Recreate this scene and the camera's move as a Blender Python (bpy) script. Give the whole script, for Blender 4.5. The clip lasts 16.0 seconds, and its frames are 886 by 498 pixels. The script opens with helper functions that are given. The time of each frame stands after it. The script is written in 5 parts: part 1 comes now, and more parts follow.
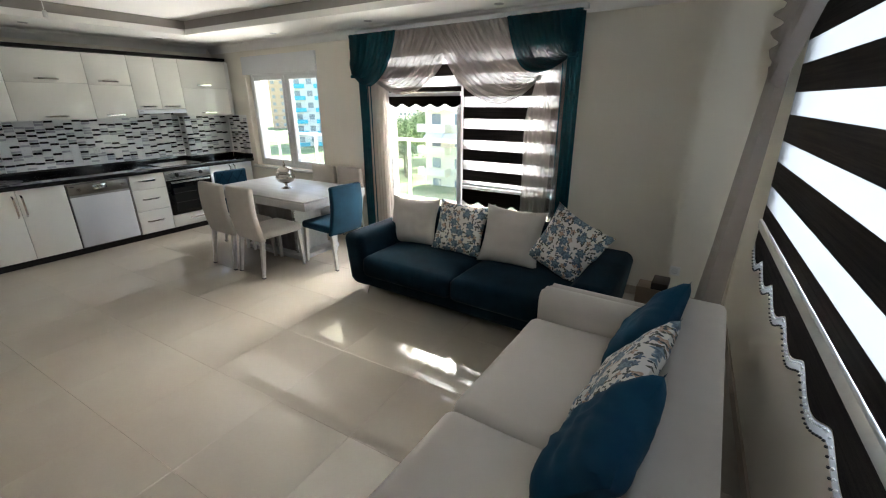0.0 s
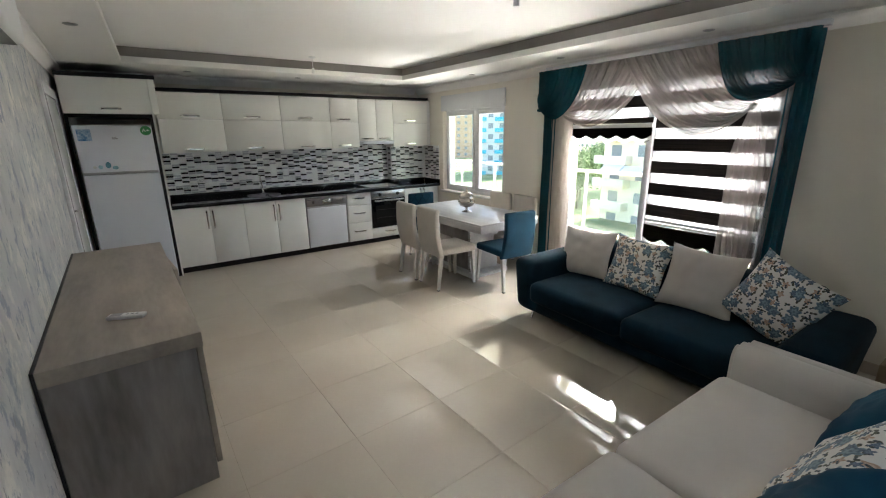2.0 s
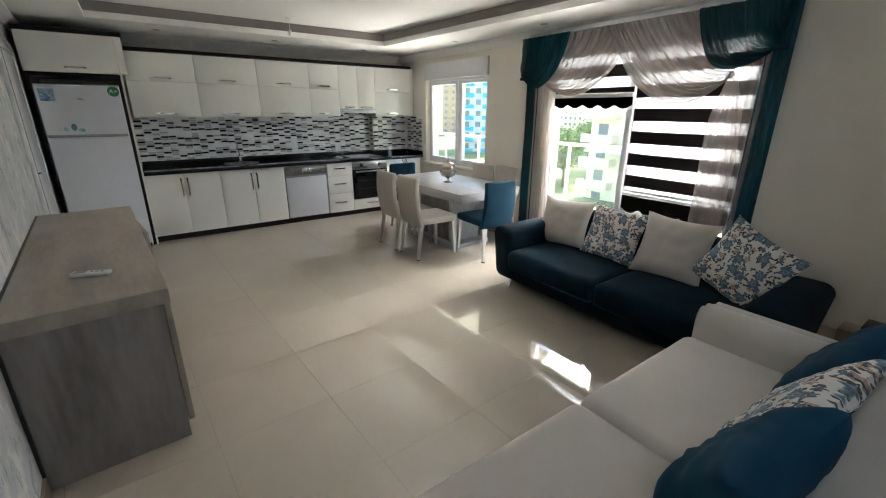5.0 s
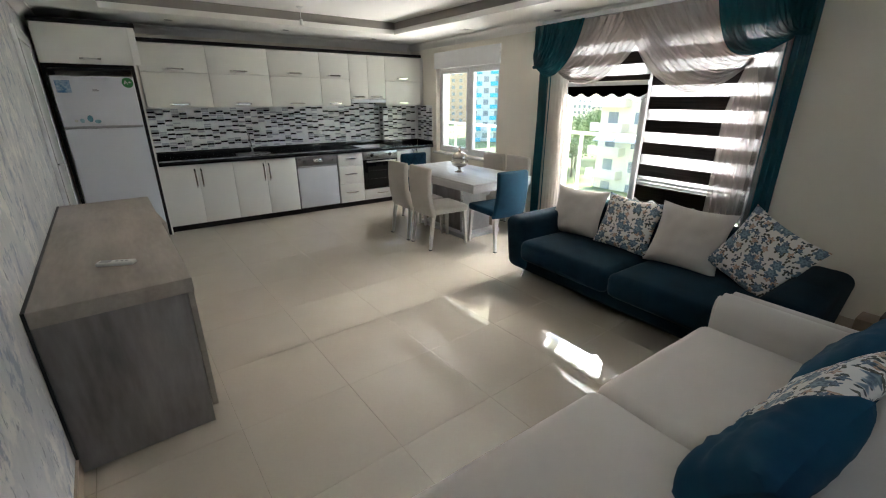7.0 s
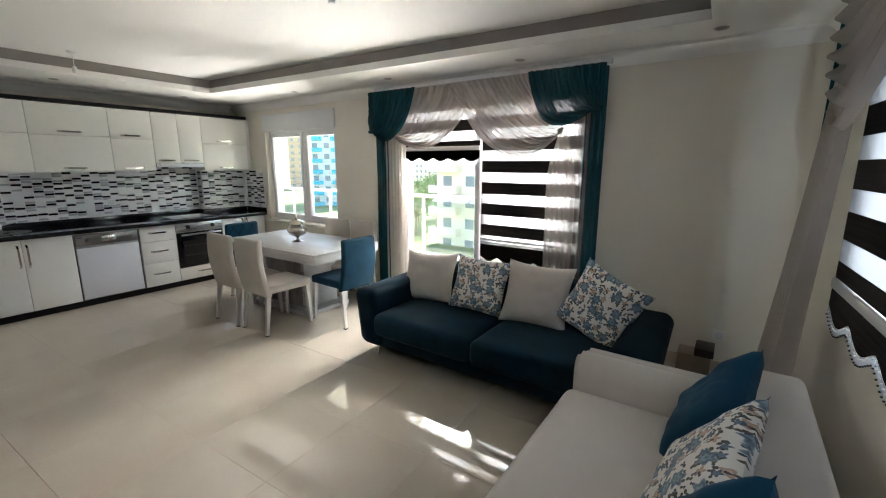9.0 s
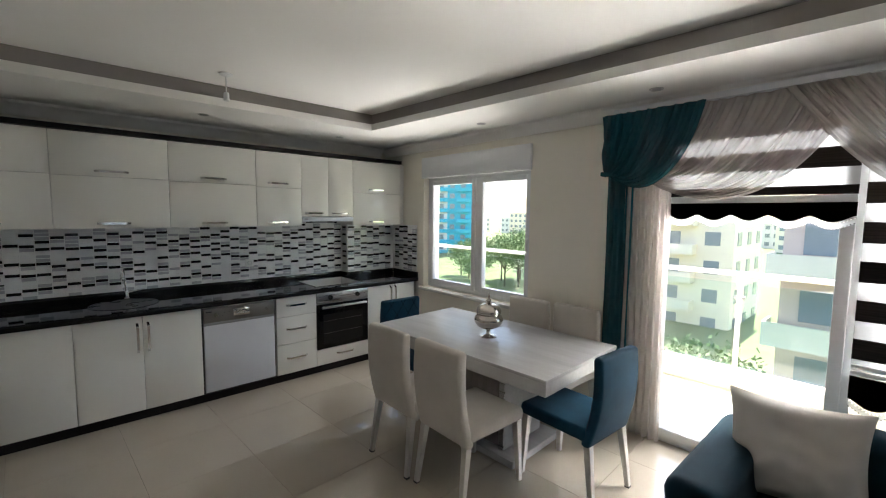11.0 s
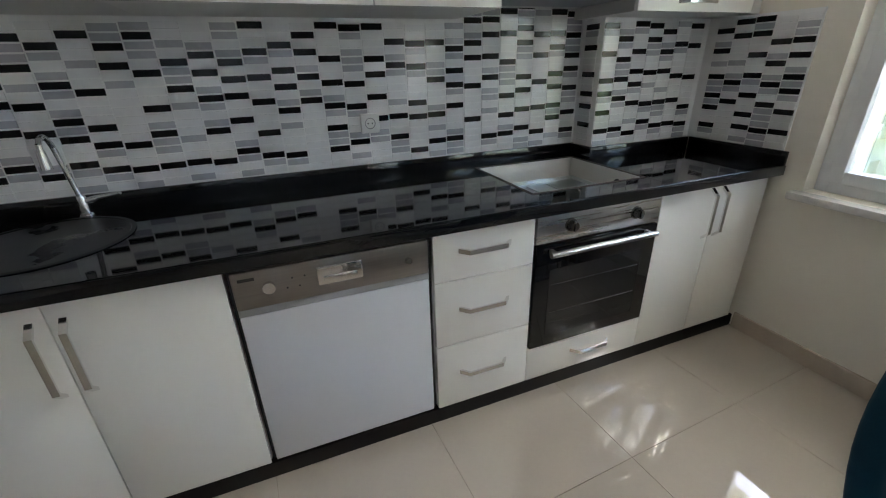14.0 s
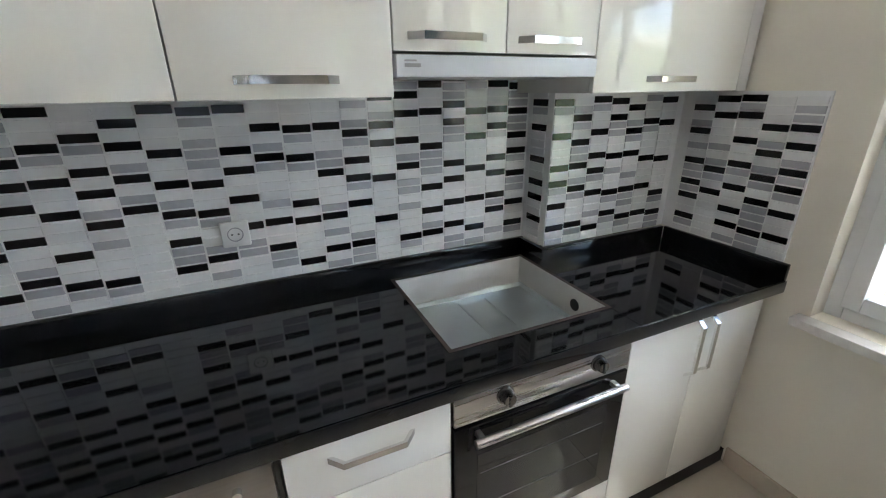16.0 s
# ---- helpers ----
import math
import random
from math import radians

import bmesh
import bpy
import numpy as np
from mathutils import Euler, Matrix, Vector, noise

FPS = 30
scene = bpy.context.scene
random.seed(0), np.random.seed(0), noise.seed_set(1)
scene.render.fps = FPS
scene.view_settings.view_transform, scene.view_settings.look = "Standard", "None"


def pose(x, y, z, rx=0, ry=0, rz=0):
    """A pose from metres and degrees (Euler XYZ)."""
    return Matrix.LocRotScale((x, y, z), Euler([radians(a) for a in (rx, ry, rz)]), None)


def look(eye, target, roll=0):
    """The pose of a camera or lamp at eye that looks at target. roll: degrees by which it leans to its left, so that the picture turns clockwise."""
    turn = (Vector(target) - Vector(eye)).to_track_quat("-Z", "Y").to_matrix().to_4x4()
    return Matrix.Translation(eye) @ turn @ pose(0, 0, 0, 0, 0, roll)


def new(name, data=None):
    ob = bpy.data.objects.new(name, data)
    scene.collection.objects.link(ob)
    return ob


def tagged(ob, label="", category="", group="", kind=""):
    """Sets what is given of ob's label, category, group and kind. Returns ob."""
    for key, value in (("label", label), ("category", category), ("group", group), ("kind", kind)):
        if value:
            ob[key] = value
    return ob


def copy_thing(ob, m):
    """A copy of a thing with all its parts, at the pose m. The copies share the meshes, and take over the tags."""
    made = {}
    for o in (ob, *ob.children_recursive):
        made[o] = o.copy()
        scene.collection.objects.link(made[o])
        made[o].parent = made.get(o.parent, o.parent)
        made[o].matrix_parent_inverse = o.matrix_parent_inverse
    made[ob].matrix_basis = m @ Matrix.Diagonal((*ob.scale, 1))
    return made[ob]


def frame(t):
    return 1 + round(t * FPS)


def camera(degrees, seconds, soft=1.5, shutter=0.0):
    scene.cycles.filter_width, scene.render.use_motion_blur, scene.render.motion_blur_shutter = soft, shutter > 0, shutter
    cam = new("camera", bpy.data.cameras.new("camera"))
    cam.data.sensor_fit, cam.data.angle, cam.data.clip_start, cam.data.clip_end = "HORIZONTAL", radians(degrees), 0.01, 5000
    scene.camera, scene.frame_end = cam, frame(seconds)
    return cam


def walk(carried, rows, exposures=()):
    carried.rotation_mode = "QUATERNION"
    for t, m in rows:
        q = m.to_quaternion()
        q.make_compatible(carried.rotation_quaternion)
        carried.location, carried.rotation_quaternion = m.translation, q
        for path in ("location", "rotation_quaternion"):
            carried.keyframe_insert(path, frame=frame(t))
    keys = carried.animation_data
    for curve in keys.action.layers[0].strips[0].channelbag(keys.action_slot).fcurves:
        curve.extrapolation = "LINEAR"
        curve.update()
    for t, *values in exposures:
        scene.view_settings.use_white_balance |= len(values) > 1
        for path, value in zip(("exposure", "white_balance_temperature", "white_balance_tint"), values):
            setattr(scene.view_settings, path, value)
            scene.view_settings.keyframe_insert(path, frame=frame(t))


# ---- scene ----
cam = camera(93.4, 16.0, 1.1)
EXPOSURES = [(0.0, 2.7, 6750, 11), (8.0, 2.75, 6750, 11), (10.5, 2.35, 6700, 12), (11.0, 2.2, 6700, 12), (11.5, 2.2, 6600, 11), (12.0, 2.6, 6500, 12), (12.5, 2.65, 6450, 12), (13.5, 2.55, 6450, 11), (14.5, 2.9, 6500, 12), (15.5, 3.1, 6500, 12), (16.0, 3.1, 6450, 12)]
PATH = [
    (0, (0.784, 1.093, 1.703), (-0.253, 2.667, 1.033), -0.3),
    (0.5, (0.81, 1.091, 1.667), (-0.473, 2.497, 1.052), -1.1),
    (1, (0.821, 1.076, 1.684), (-0.621, 2.336, 1.104), -1.8),
    (1.5, (0.843, 1.007, 1.698), (-0.649, 2.218, 1.142), -1.3),
    (2, (0.816, 0.957, 1.713), (-0.789, 2.025, 1.18), -0.7),
    (2.5, (0.842, 0.988, 1.645), (-0.872, 1.879, 1.126), -0.9),
    (3, (0.867, 1.036, 1.613), (-0.845, 1.935, 1.099), -0.8),
    (3.5, (0.883, 1.096, 1.622), (-0.732, 2.155, 1.102), -0.5),
    (6, (0.86, 0.949, 1.618), (-0.679, 2.041, 0.954), 0.1),
    (6.5, (0.855, 0.954, 1.622), (-0.69, 2.033, 0.952), 0.2),
    (7, (0.854, 0.949, 1.622), (-0.696, 2.017, 0.944), 0.0),
    (7.5, (0.848, 0.95, 1.617), (-0.71, 2.002, 0.933), -0.1),
    (8, (0.85, 1.092, 1.591), (-0.679, 2.183, 0.903), -0.2),
    (8.2, (0.854, 1.152, 1.577), (-0.568, 2.377, 0.887), 0.1),
    (10.3, (-0.599, 1.523, 1.729), (-1.565, 3.274, 1.703), 0.9),
    (10.5, (-0.823, 1.673, 1.744), (-1.908, 3.353, 1.706), 0.8),
    (11, (-1.37, 1.822, 1.664), (-2.846, 3.161, 1.493), 0.6),
    (11.5, (-1.862, 2.122, 1.695), (-3.62, 2.953, 1.225), -1.3),
    (12, (-2.497, 2.13, 1.557), (-4.335, 2.677, 0.989), -1.1),
    (12.5, (-2.97, 2.331, 1.47), (-4.811, 2.83, 0.868), -1.1),
    (13, (-3.448, 2.462, 1.382), (-5.285, 2.977, 0.782), -1.4),
    (13.5, (-3.792, 2.593, 1.361), (-5.586, 3.185, 0.705), -1.3),
    (14, (-4.145, 2.849, 1.348), (-5.846, 3.517, 0.534), -1.6),
    (14.5, (-4.372, 3.053, 1.359), (-6.023, 3.769, 0.486), -1.9),
    (15, (-4.54, 3.211, 1.413), (-6.145, 3.953, 0.477), -2.0),
    (15.5, (-4.617, 3.413, 1.406), (-6.19, 4.18, 0.438), -1.6),
    (15.7, (-4.624, 3.433, 1.496), (-6.195, 4.227, 0.547), -1.3),
    (15.8, (-4.618, 3.42, 1.512), (-6.231, 4.224, 0.647), -1.3),
    (15.9, (-4.607, 3.379, 1.535), (-6.251, 4.186, 0.73), -0.8),
    (16, (-4.594, 3.331, 1.533), (-6.296, 4.099, 0.818), -0.7),
]
walk(cam, [(t, look(eye, target, roll)) for t, eye, target, roll in PATH], EXPOSURES)

# ---- light ----
world = bpy.data.worlds.new("sky")
scene.world = world
world.use_nodes = True
wn = world.node_tree
sky = wn.nodes.new("ShaderNodeTexSky")
sky.sky_type = "NISHITA"
sky.sun_disc = False
sky.sun_elevation = radians(62)
sky.sun_rotation = radians(-20)
wn.links.new(sky.outputs[0], wn.nodes["Background"].inputs[0])
wn.nodes["Background"].inputs[1].default_value = 0.15
sun = new("sun", bpy.data.lights.new("sun", "SUN"))
sun.data.energy, sun.data.angle, sun.data.color = 5.0, radians(0.5), (1.0, 0.95, 0.87)
sun.matrix_world = look((0, 0, 0), (0.16 * 0.47, -0.44, -0.883))


def window_light(name, eye, w, h, power, way, spread=84, tint=(0.985, 0.985, 0.985)):
    """Skylight that falls in through an opening, slantwise from above."""
    lamp = new(name, bpy.data.lights.new(name, "AREA"))
    lamp.data.shape, lamp.data.size, lamp.data.size_y = "RECTANGLE", w, h
    lamp.data.energy, lamp.data.color, lamp.data.spread = power, tint, radians(spread)
    lamp.matrix_world = look(eye, Vector(eye) + Vector(way))


window_light("daylight_balcony_door", (-1.56, 5.42, 1.75), 2.0, 1.0, 14, (0, -0.74, -0.67), 70)
window_light("daylight_kitchen_window", (-4.46, 5.40, 1.75), 1.45, 0.7, 0.8, (0, -0.74, -0.67), 70)
# added lamps that stand in for light thrown up by the sunlit balcony floor
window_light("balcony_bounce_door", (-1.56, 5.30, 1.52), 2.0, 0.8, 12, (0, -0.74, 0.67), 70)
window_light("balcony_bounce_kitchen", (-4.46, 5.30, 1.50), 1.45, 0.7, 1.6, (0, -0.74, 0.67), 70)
# behind the lowered blinds
window_light("daylight_fixed_window", (-1.02, 5.015, 1.42), 0.80, 1.36, 10, (0, -1, 0), 180)
window_light("daylight_door_head", (-2.04, 5.018, 2.03), 0.85, 0.42, 3, (0, -1, 0), 180)
EAST = pose(1.2, 2.2, 0, 0, 0, 3.6) @ pose(-1.2, -2.2, 0)  # the side wall stands slightly slantwise
window_light("daylight_side_window", EAST @ Vector((1.24, 2.5, 1.60)), 2.4, 1.1, 11.5, EAST.to_3x3() @ Vector((-1, 0, 0)), 180, (0.84, 0.96, 1.10))

# ---- helpers for building ----


def bm_box(x0, x1, y0, y1, z0, z1, bev=0.0, seg=2):
    bm = bmesh.new()
    bmesh.ops.create_cube(bm, size=1.0)
    for v in bm.verts:
        v.co = ((x0 + x1) / 2 + v.co.x * (x1 - x0), (y0 + y1) / 2 + v.co.y * (y1 - y0), (z0 + z1) / 2 + v.co.z * (z1 - z0))
    if bev > 0:
        bmesh.ops.bevel(bm, geom=list(bm.edges), offset=bev, segments=seg, affect="EDGES", profile=0.5, clamp_overlap=True)
    return bm


def join(*bms):
    out = bmesh.new()
    for b in bms:
        me = bpy.data.meshes.new("tmp")
        b.to_mesh(me)
        out.from_mesh(me)
        bpy.data.meshes.remove(me)
        b.free()
    return out


def moved(bm, m):
    bmesh.ops.transform(bm, matrix=m, verts=bm.verts)
    return bm


def bm_rod(a, b, r0, r1=None, seg=14):
    a, b = Vector(a), Vector(b)
    bm = bmesh.new()
    bmesh.ops.create_cone(bm, cap_ends=True, segments=seg, radius1=r0, radius2=r0 if r1 is None else r1, depth=(b - a).length)
    return moved(bm, Matrix.Translation((a + b) / 2) @ (b - a).to_track_quat("Z", "Y").to_matrix().to_4x4())


def bm_lathe(profile, seg=32):
    bm = bmesh.new()
    rings = []
    for r, z in profile:
        rings.append([bm.verts.new((max(r, 1e-4) * math.cos(2 * math.pi * k / seg), max(r, 1e-4) * math.sin(2 * math.pi * k / seg), z)) for k in range(seg)])
    for a, b in zip(rings, rings[1:]):
        for k in range(seg):
            bm.faces.new((a[k], a[(k + 1) % seg], b[(k + 1) % seg], b[k]))
    bm.faces.new(rings[0][::-1])
    bm.faces.new(rings[-1])
    return bm


def bm_prism(outline, axis, a, b):
    """An outline of (u, v) points drawn out along an axis from a to b."""
    def co(u, v, w):
        return (w, u, v) if axis == "x" else (u, w, v) if axis == "y" else (u, v, w)
    bm = bmesh.new()
    r0 = [bm.verts.new(co(u, v, a)) for u, v in outline]
    r1 = [bm.verts.new(co(u, v, b)) for u, v in outline]
    n = len(outline)
    for k in range(n):
        bm.faces.new((r0[k], r0[(k + 1) % n], r1[(k + 1) % n], r1[k]))
    bm.faces.new(r0[::-1])
    bm.faces.new(r1)
    bmesh.ops.recalc_face_normals(bm, faces=bm.faces)
    return bm


def bm_sheet(fn, nu, nv, thick=0.0):
    """A sheet of points fn(u, v), u and v from 0 to 1."""
    bm = bmesh.new()
    rows = [[bm.verts.new(fn(i / nu, j / nv)) for i in range(nu + 1)] for j in range(nv + 1)]
    for j in range(nv):
        for i in range(nu):
            bm.faces.new((rows[j][i], rows[j][i + 1], rows[j + 1][i + 1], rows[j + 1][i]))
    if thick:
        bmesh.ops.solidify(bm, geom=list(bm.faces), thickness=thick)
    return bm


def part(name, bm, material, parent=None, label="", smooth=True, angle=40):
    me = bpy.data.meshes.new(name)
    bmesh.ops.recalc_face_normals(bm, faces=bm.faces)
    bm.to_mesh(me)
    bm.free()
    me.materials.append(material)
    if smooth:
        me.shade_smooth()
        me.set_sharp_from_angle(angle=radians(angle))
    ob = new(name, me)
    if parent is not None:
        ob.parent = parent
    if label:
        ob["label"] = label
    return ob


def thing(name, label, category, at=(0, 0, 0), rz=0.0, group="", kind=""):
    ob = new(name)
    ob.empty_display_size = 0.1
    ob.matrix_basis = pose(*at, 0, 0, rz)
    return tagged(ob, label, category, group, kind)


def structure(name, bm, material, label, category, smooth=False):
    return tagged(part(name, bm, material, None, "", smooth), label, category, "", "structure")


# ---- materials ----


def mat(name, color, rough=0.5, metal=0.0, var=0.06, scale=6.0, bump=0.0, bump_scale=60.0, sheen=0.0, spec=0.5, coat=0.0, tone=None, stretch=(1, 1, 1), rough_var=0.0, per_object=0.0):
    m = bpy.data.materials.new(name)
    m.use_nodes = True
    n, l = m.node_tree.nodes, m.node_tree.links
    b = n["Principled BSDF"]
    b.inputs["Roughness"].default_value, b.inputs["Metallic"].default_value = rough, metal
    b.inputs["Specular IOR Level"].default_value = spec
    b.inputs["Sheen Weight"].default_value, b.inputs["Coat Weight"].default_value = sheen, coat
    b.inputs["Coat Roughness"].default_value = 0.04
    co = n.new("ShaderNodeTexCoord")
    mp = n.new("ShaderNodeMapping")
    mp.inputs["Scale"].default_value = stretch
    l.new(co.outputs["Object"], mp.inputs[0])
    big, fine = n.new("ShaderNodeTexNoise"), n.new("ShaderNodeTexNoise")
    big.inputs["Scale"].default_value, big.inputs["Detail"].default_value = scale, 5
    fine.inputs["Scale"].default_value, fine.inputs["Detail"].default_value = bump_scale, 4
    l.new(mp.outputs[0], big.inputs[0])
    l.new(mp.outputs[0], fine.inputs[0])
    mix = n.new("ShaderNodeMix")
    mix.data_type = "RGBA"
    tone = tone or tuple(c * (1 - 3 * var) for c in color)
    mix.inputs[6].default_value, mix.inputs[7].default_value = (*color, 1), (*tone, 1)
    ramp = n.new("ShaderNodeValToRGB")
    ramp.color_ramp.elements[0].position, ramp.color_ramp.elements[1].position = 0.35, 0.75
    add = n.new("ShaderNodeMath")
    add.operation = "MULTIPLY_ADD"
    l.new(fine.outputs[0], add.inputs[0])
    add.inputs[1].default_value = 0.35
    l.new(big.outputs[0], add.inputs[2])
    sub = n.new("ShaderNodeMath")
    sub.operation = "SUBTRACT"
    l.new(add.outputs[0], sub.inputs[0])
    sub.inputs[1].default_value = 0.17
    l.new(sub.outputs[0], ramp.inputs[0])
    l.new(ramp.outputs[0], mix.inputs[0])
    last = mix.outputs[2]
    if per_object:
        info, hsv, rng = n.new("ShaderNodeObjectInfo"), n.new("ShaderNodeHueSaturation"), n.new("ShaderNodeMapRange")
        rng.inputs[3].default_value, rng.inputs[4].default_value = 1 - per_object, 1 + per_object
        l.new(info.outputs["Random"], rng.inputs[0])
        l.new(rng.outputs[0], hsv.inputs["Value"])
        l.new(last, hsv.inputs["Color"])
        last = hsv.outputs[0]
    l.new(last, b.inputs["Base Color"])
    if rough_var:
        rr = n.new("ShaderNodeMapRange")
        rr.inputs[3].default_value, rr.inputs[4].default_value = max(0.0, rough - rough_var), rough + rough_var
        l.new(big.outputs[0], rr.inputs[0])
        l.new(rr.outputs[0], b.inputs["Roughness"])
    if bump:
        bp = n.new("ShaderNodeBump")
        bp.inputs["Strength"].default_value, bp.inputs["Distance"].default_value = bump, 0.004
        l.new(fine.outputs[0], bp.inputs["Height"])
        l.new(bp.outputs[0], b.inputs["Normal"])
    return m


def glass_mat(name, tint=(0.97, 0.99, 0.98)):
    m = bpy.data.materials.new(name)
    m.use_nodes = True
    b = m.node_tree.nodes["Principled BSDF"]
    b.inputs["Base Color"].default_value = (*tint, 1)
    b.inputs["Roughness"].default_value, b.inputs["Transmission Weight"].default_value, b.inputs["IOR"].default_value = 0.0, 1.0, 1.45
    return m


def cloth_mat(name, color, clear, glow=0.6, weave=400.0):
    """Thin cloth: light passes partly straight through and partly scattered."""
    m = bpy.data.materials.new(name)
    m.use_nodes = True
    n, l = m.node_tree.nodes, m.node_tree.links
    n.remove(n["Principled BSDF"])
    d, t, c, m1, m2 = (n.new("ShaderNodeBsdf" + k) for k in ("Diffuse", "Translucent", "Transparent")), None, None, None, None
    d, t, c = d
    m1, m2 = n.new("ShaderNodeMixShader"), n.new("ShaderNodeMixShader")
    co, nz, rng = n.new("ShaderNodeTexCoord"), n.new("ShaderNodeTexNoise"), n.new("ShaderNodeMapRange")
    nz.inputs["Scale"].default_value = weave
    l.new(co.outputs["Object"], nz.inputs[0])
    l.new(nz.outputs[0], rng.inputs[0])
    rng.inputs[3].default_value, rng.inputs[4].default_value = max(0.0, clear - 0.12), min(1.0, clear + 0.12)
    for s in (d, t):
        s.inputs[0].default_value = (*color, 1)
    m1.inputs[0].default_value = glow
    l.new(d.outputs[0], m1.inputs[1])
    l.new(t.outputs[0], m1.inputs[2])
    if clear > 0:
        l.new(rng.outputs[0], m2.inputs[0])
    else:
        m2.inputs[0].default_value = 0
    l.new(m1.outputs[0], m2.inputs[1])
    l.new(c.outputs[0], m2.inputs[2])
    l.new(m2.outputs[0], n["Material Output"].inputs[0])
    return m


def wood_mat(name, color, dark, rough=0.5, grain=(1.2, 14, 14), bump=0.15):
    m = mat(name, color, rough, tone=dark, scale=1.6, stretch=grain, bump=bump, bump_scale=9, rough_var=0.08)
    return m


def floral_mat(name):
    """Blue and tan flowers with dark leaves printed over white cotton, in the cushion's x-z plane."""
    m = mat(name, (0.80, 0.77, 0.72), 0.85, bump=0.2, bump_scale=500, sheen=0.2, var=0.02)
    n, l = m.node_tree.nodes, m.node_tree.links
    b = n["Principled BSDF"]
    last = b.inputs["Base Color"].links[0].from_socket

    def math_node(op, *ins):
        q = n.new("ShaderNodeMath")
        q.operation = op
        for k, v in enumerate(ins):
            if isinstance(v, (int, float)):
                q.inputs[k].default_value = v
            else:
                l.new(v, q.inputs[k])
        return q.outputs[0]

    co = n.new("ShaderNodeTexCoord")
    sep = n.new("ShaderNodeSeparateXYZ")
    l.new(co.outputs["Object"], sep.inputs[0])
    flat = n.new("ShaderNodeCombineXYZ")
    l.new(sep.outputs[0], flat.inputs[0])
    l.new(sep.outputs[2], flat.inputs[1])
    tint = n.new("ShaderNodeTexNoise")
    tint.inputs["Scale"].default_value, tint.inputs["Detail"].default_value = 45, 3
    l.new(co.outputs["Object"], tint.inputs[0])
    # scale, petals, size, lobe depth, share of cells, dark and light colour, shift
    for scale, petals, size, lobe, share, dark, light, shift in ((24, 2, 0.40, 0.75, 0.75, (0.03, 0.035, 0.03), (0.16, 0.15, 0.11), 3.1), (15, 5, 0.34, 0.30, 0.5, (0.36, 0.22, 0.15), (0.66, 0.50, 0.40), 7.7), (30, 2, 0.38, 0.8, 0.6, (0.02, 0.025, 0.03), (0.09, 0.12, 0.14), 5.5), (11, 6, 0.43, 0.22, 0.75, (0.06, 0.11, 0.17), (0.30, 0.40, 0.46), 0.0), (18, 5, 0.33, 0.35, 0.45, (0.045, 0.07, 0.12), (0.20, 0.27, 0.35), 2.2)):
        mp = n.new("ShaderNodeMapping")
        mp.inputs["Location"].default_value = (shift, shift * 0.7, 0)
        mp.inputs["Scale"].default_value = (scale, scale, scale)
        l.new(flat.outputs[0], mp.inputs[0])
        v = n.new("ShaderNodeTexVoronoi")
        v.voronoi_dimensions = "2D"
        v.inputs["Scale"].default_value, v.inputs["Randomness"].default_value = 1.0, 0.85
        l.new(mp.outputs[0], v.inputs["Vector"])
        d = n.new("ShaderNodeVectorMath")
        d.operation = "SUBTRACT"
        l.new(mp.outputs[0], d.inputs[0])
        l.new(v.outputs["Position"], d.inputs[1])
        ds, cs = n.new("ShaderNodeSeparateXYZ"), n.new("ShaderNodeSeparateColor")
        l.new(d.outputs[0], ds.inputs[0])
        l.new(v.outputs["Color"], cs.inputs[0])
        ang = math_node("ADD", math_node("MULTIPLY", math_node("ARCTAN2", ds.outputs[1], ds.outputs[0]), petals), math_node("MULTIPLY", cs.outputs[0], 6.28))
        edge = math_node("MULTIPLY", math_node("ADD", math_node("MULTIPLY", math_node("COSINE", ang), lobe), 1.0), size / (1 + lobe))
        rel = math_node("DIVIDE", v.outputs["Distance"], edge)
        inside = n.new("ShaderNodeMapRange")
        inside.inputs[1].default_value, inside.inputs[2].default_value = 0.92, 1.05
        inside.inputs[3].default_value, inside.inputs[4].default_value = 1.0, 0.0
        l.new(rel, inside.inputs[0])
        mask = math_node("MULTIPLY", inside.outputs[0], math_node("LESS_THAN", cs.outputs[1], share))
        # rings of petals: darker heart and rims
        ring = math_node("ADD", math_node("MULTIPLY", math_node("COSINE", math_node("MULTIPLY", rel, 9.0)), -0.3), math_node("MULTIPLY", tint.outputs[0], 1.0))
        col = n.new("ShaderNodeMix")
        col.data_type = "RGBA"
        col.inputs[6].default_value, col.inputs[7].default_value = (*dark, 1), (*light, 1)
        l.new(ring, col.inputs[0])
        mx = n.new("ShaderNodeMix")
        mx.data_type = "RGBA"
        l.new(mask, mx.inputs[0])
        l.new(last, mx.inputs[6])
        l.new(col.outputs[2], mx.inputs[7])
        last = mx.outputs[2]
    l.new(last, b.inputs["Base Color"])
    return m


WALL = mat("cream_wall_paint", (0.82, 0.775, 0.68), 0.55, var=0.015, scale=1.5, bump=0.06, bump_scale=180)
WALLPAPER = mat("grey_mottled_wallpaper", (0.66, 0.66, 0.65), 0.5, tone=(0.50, 0.51, 0.525), scale=6, stretch=(1, 1, 0.5), bump=0.7, bump_scale=26)


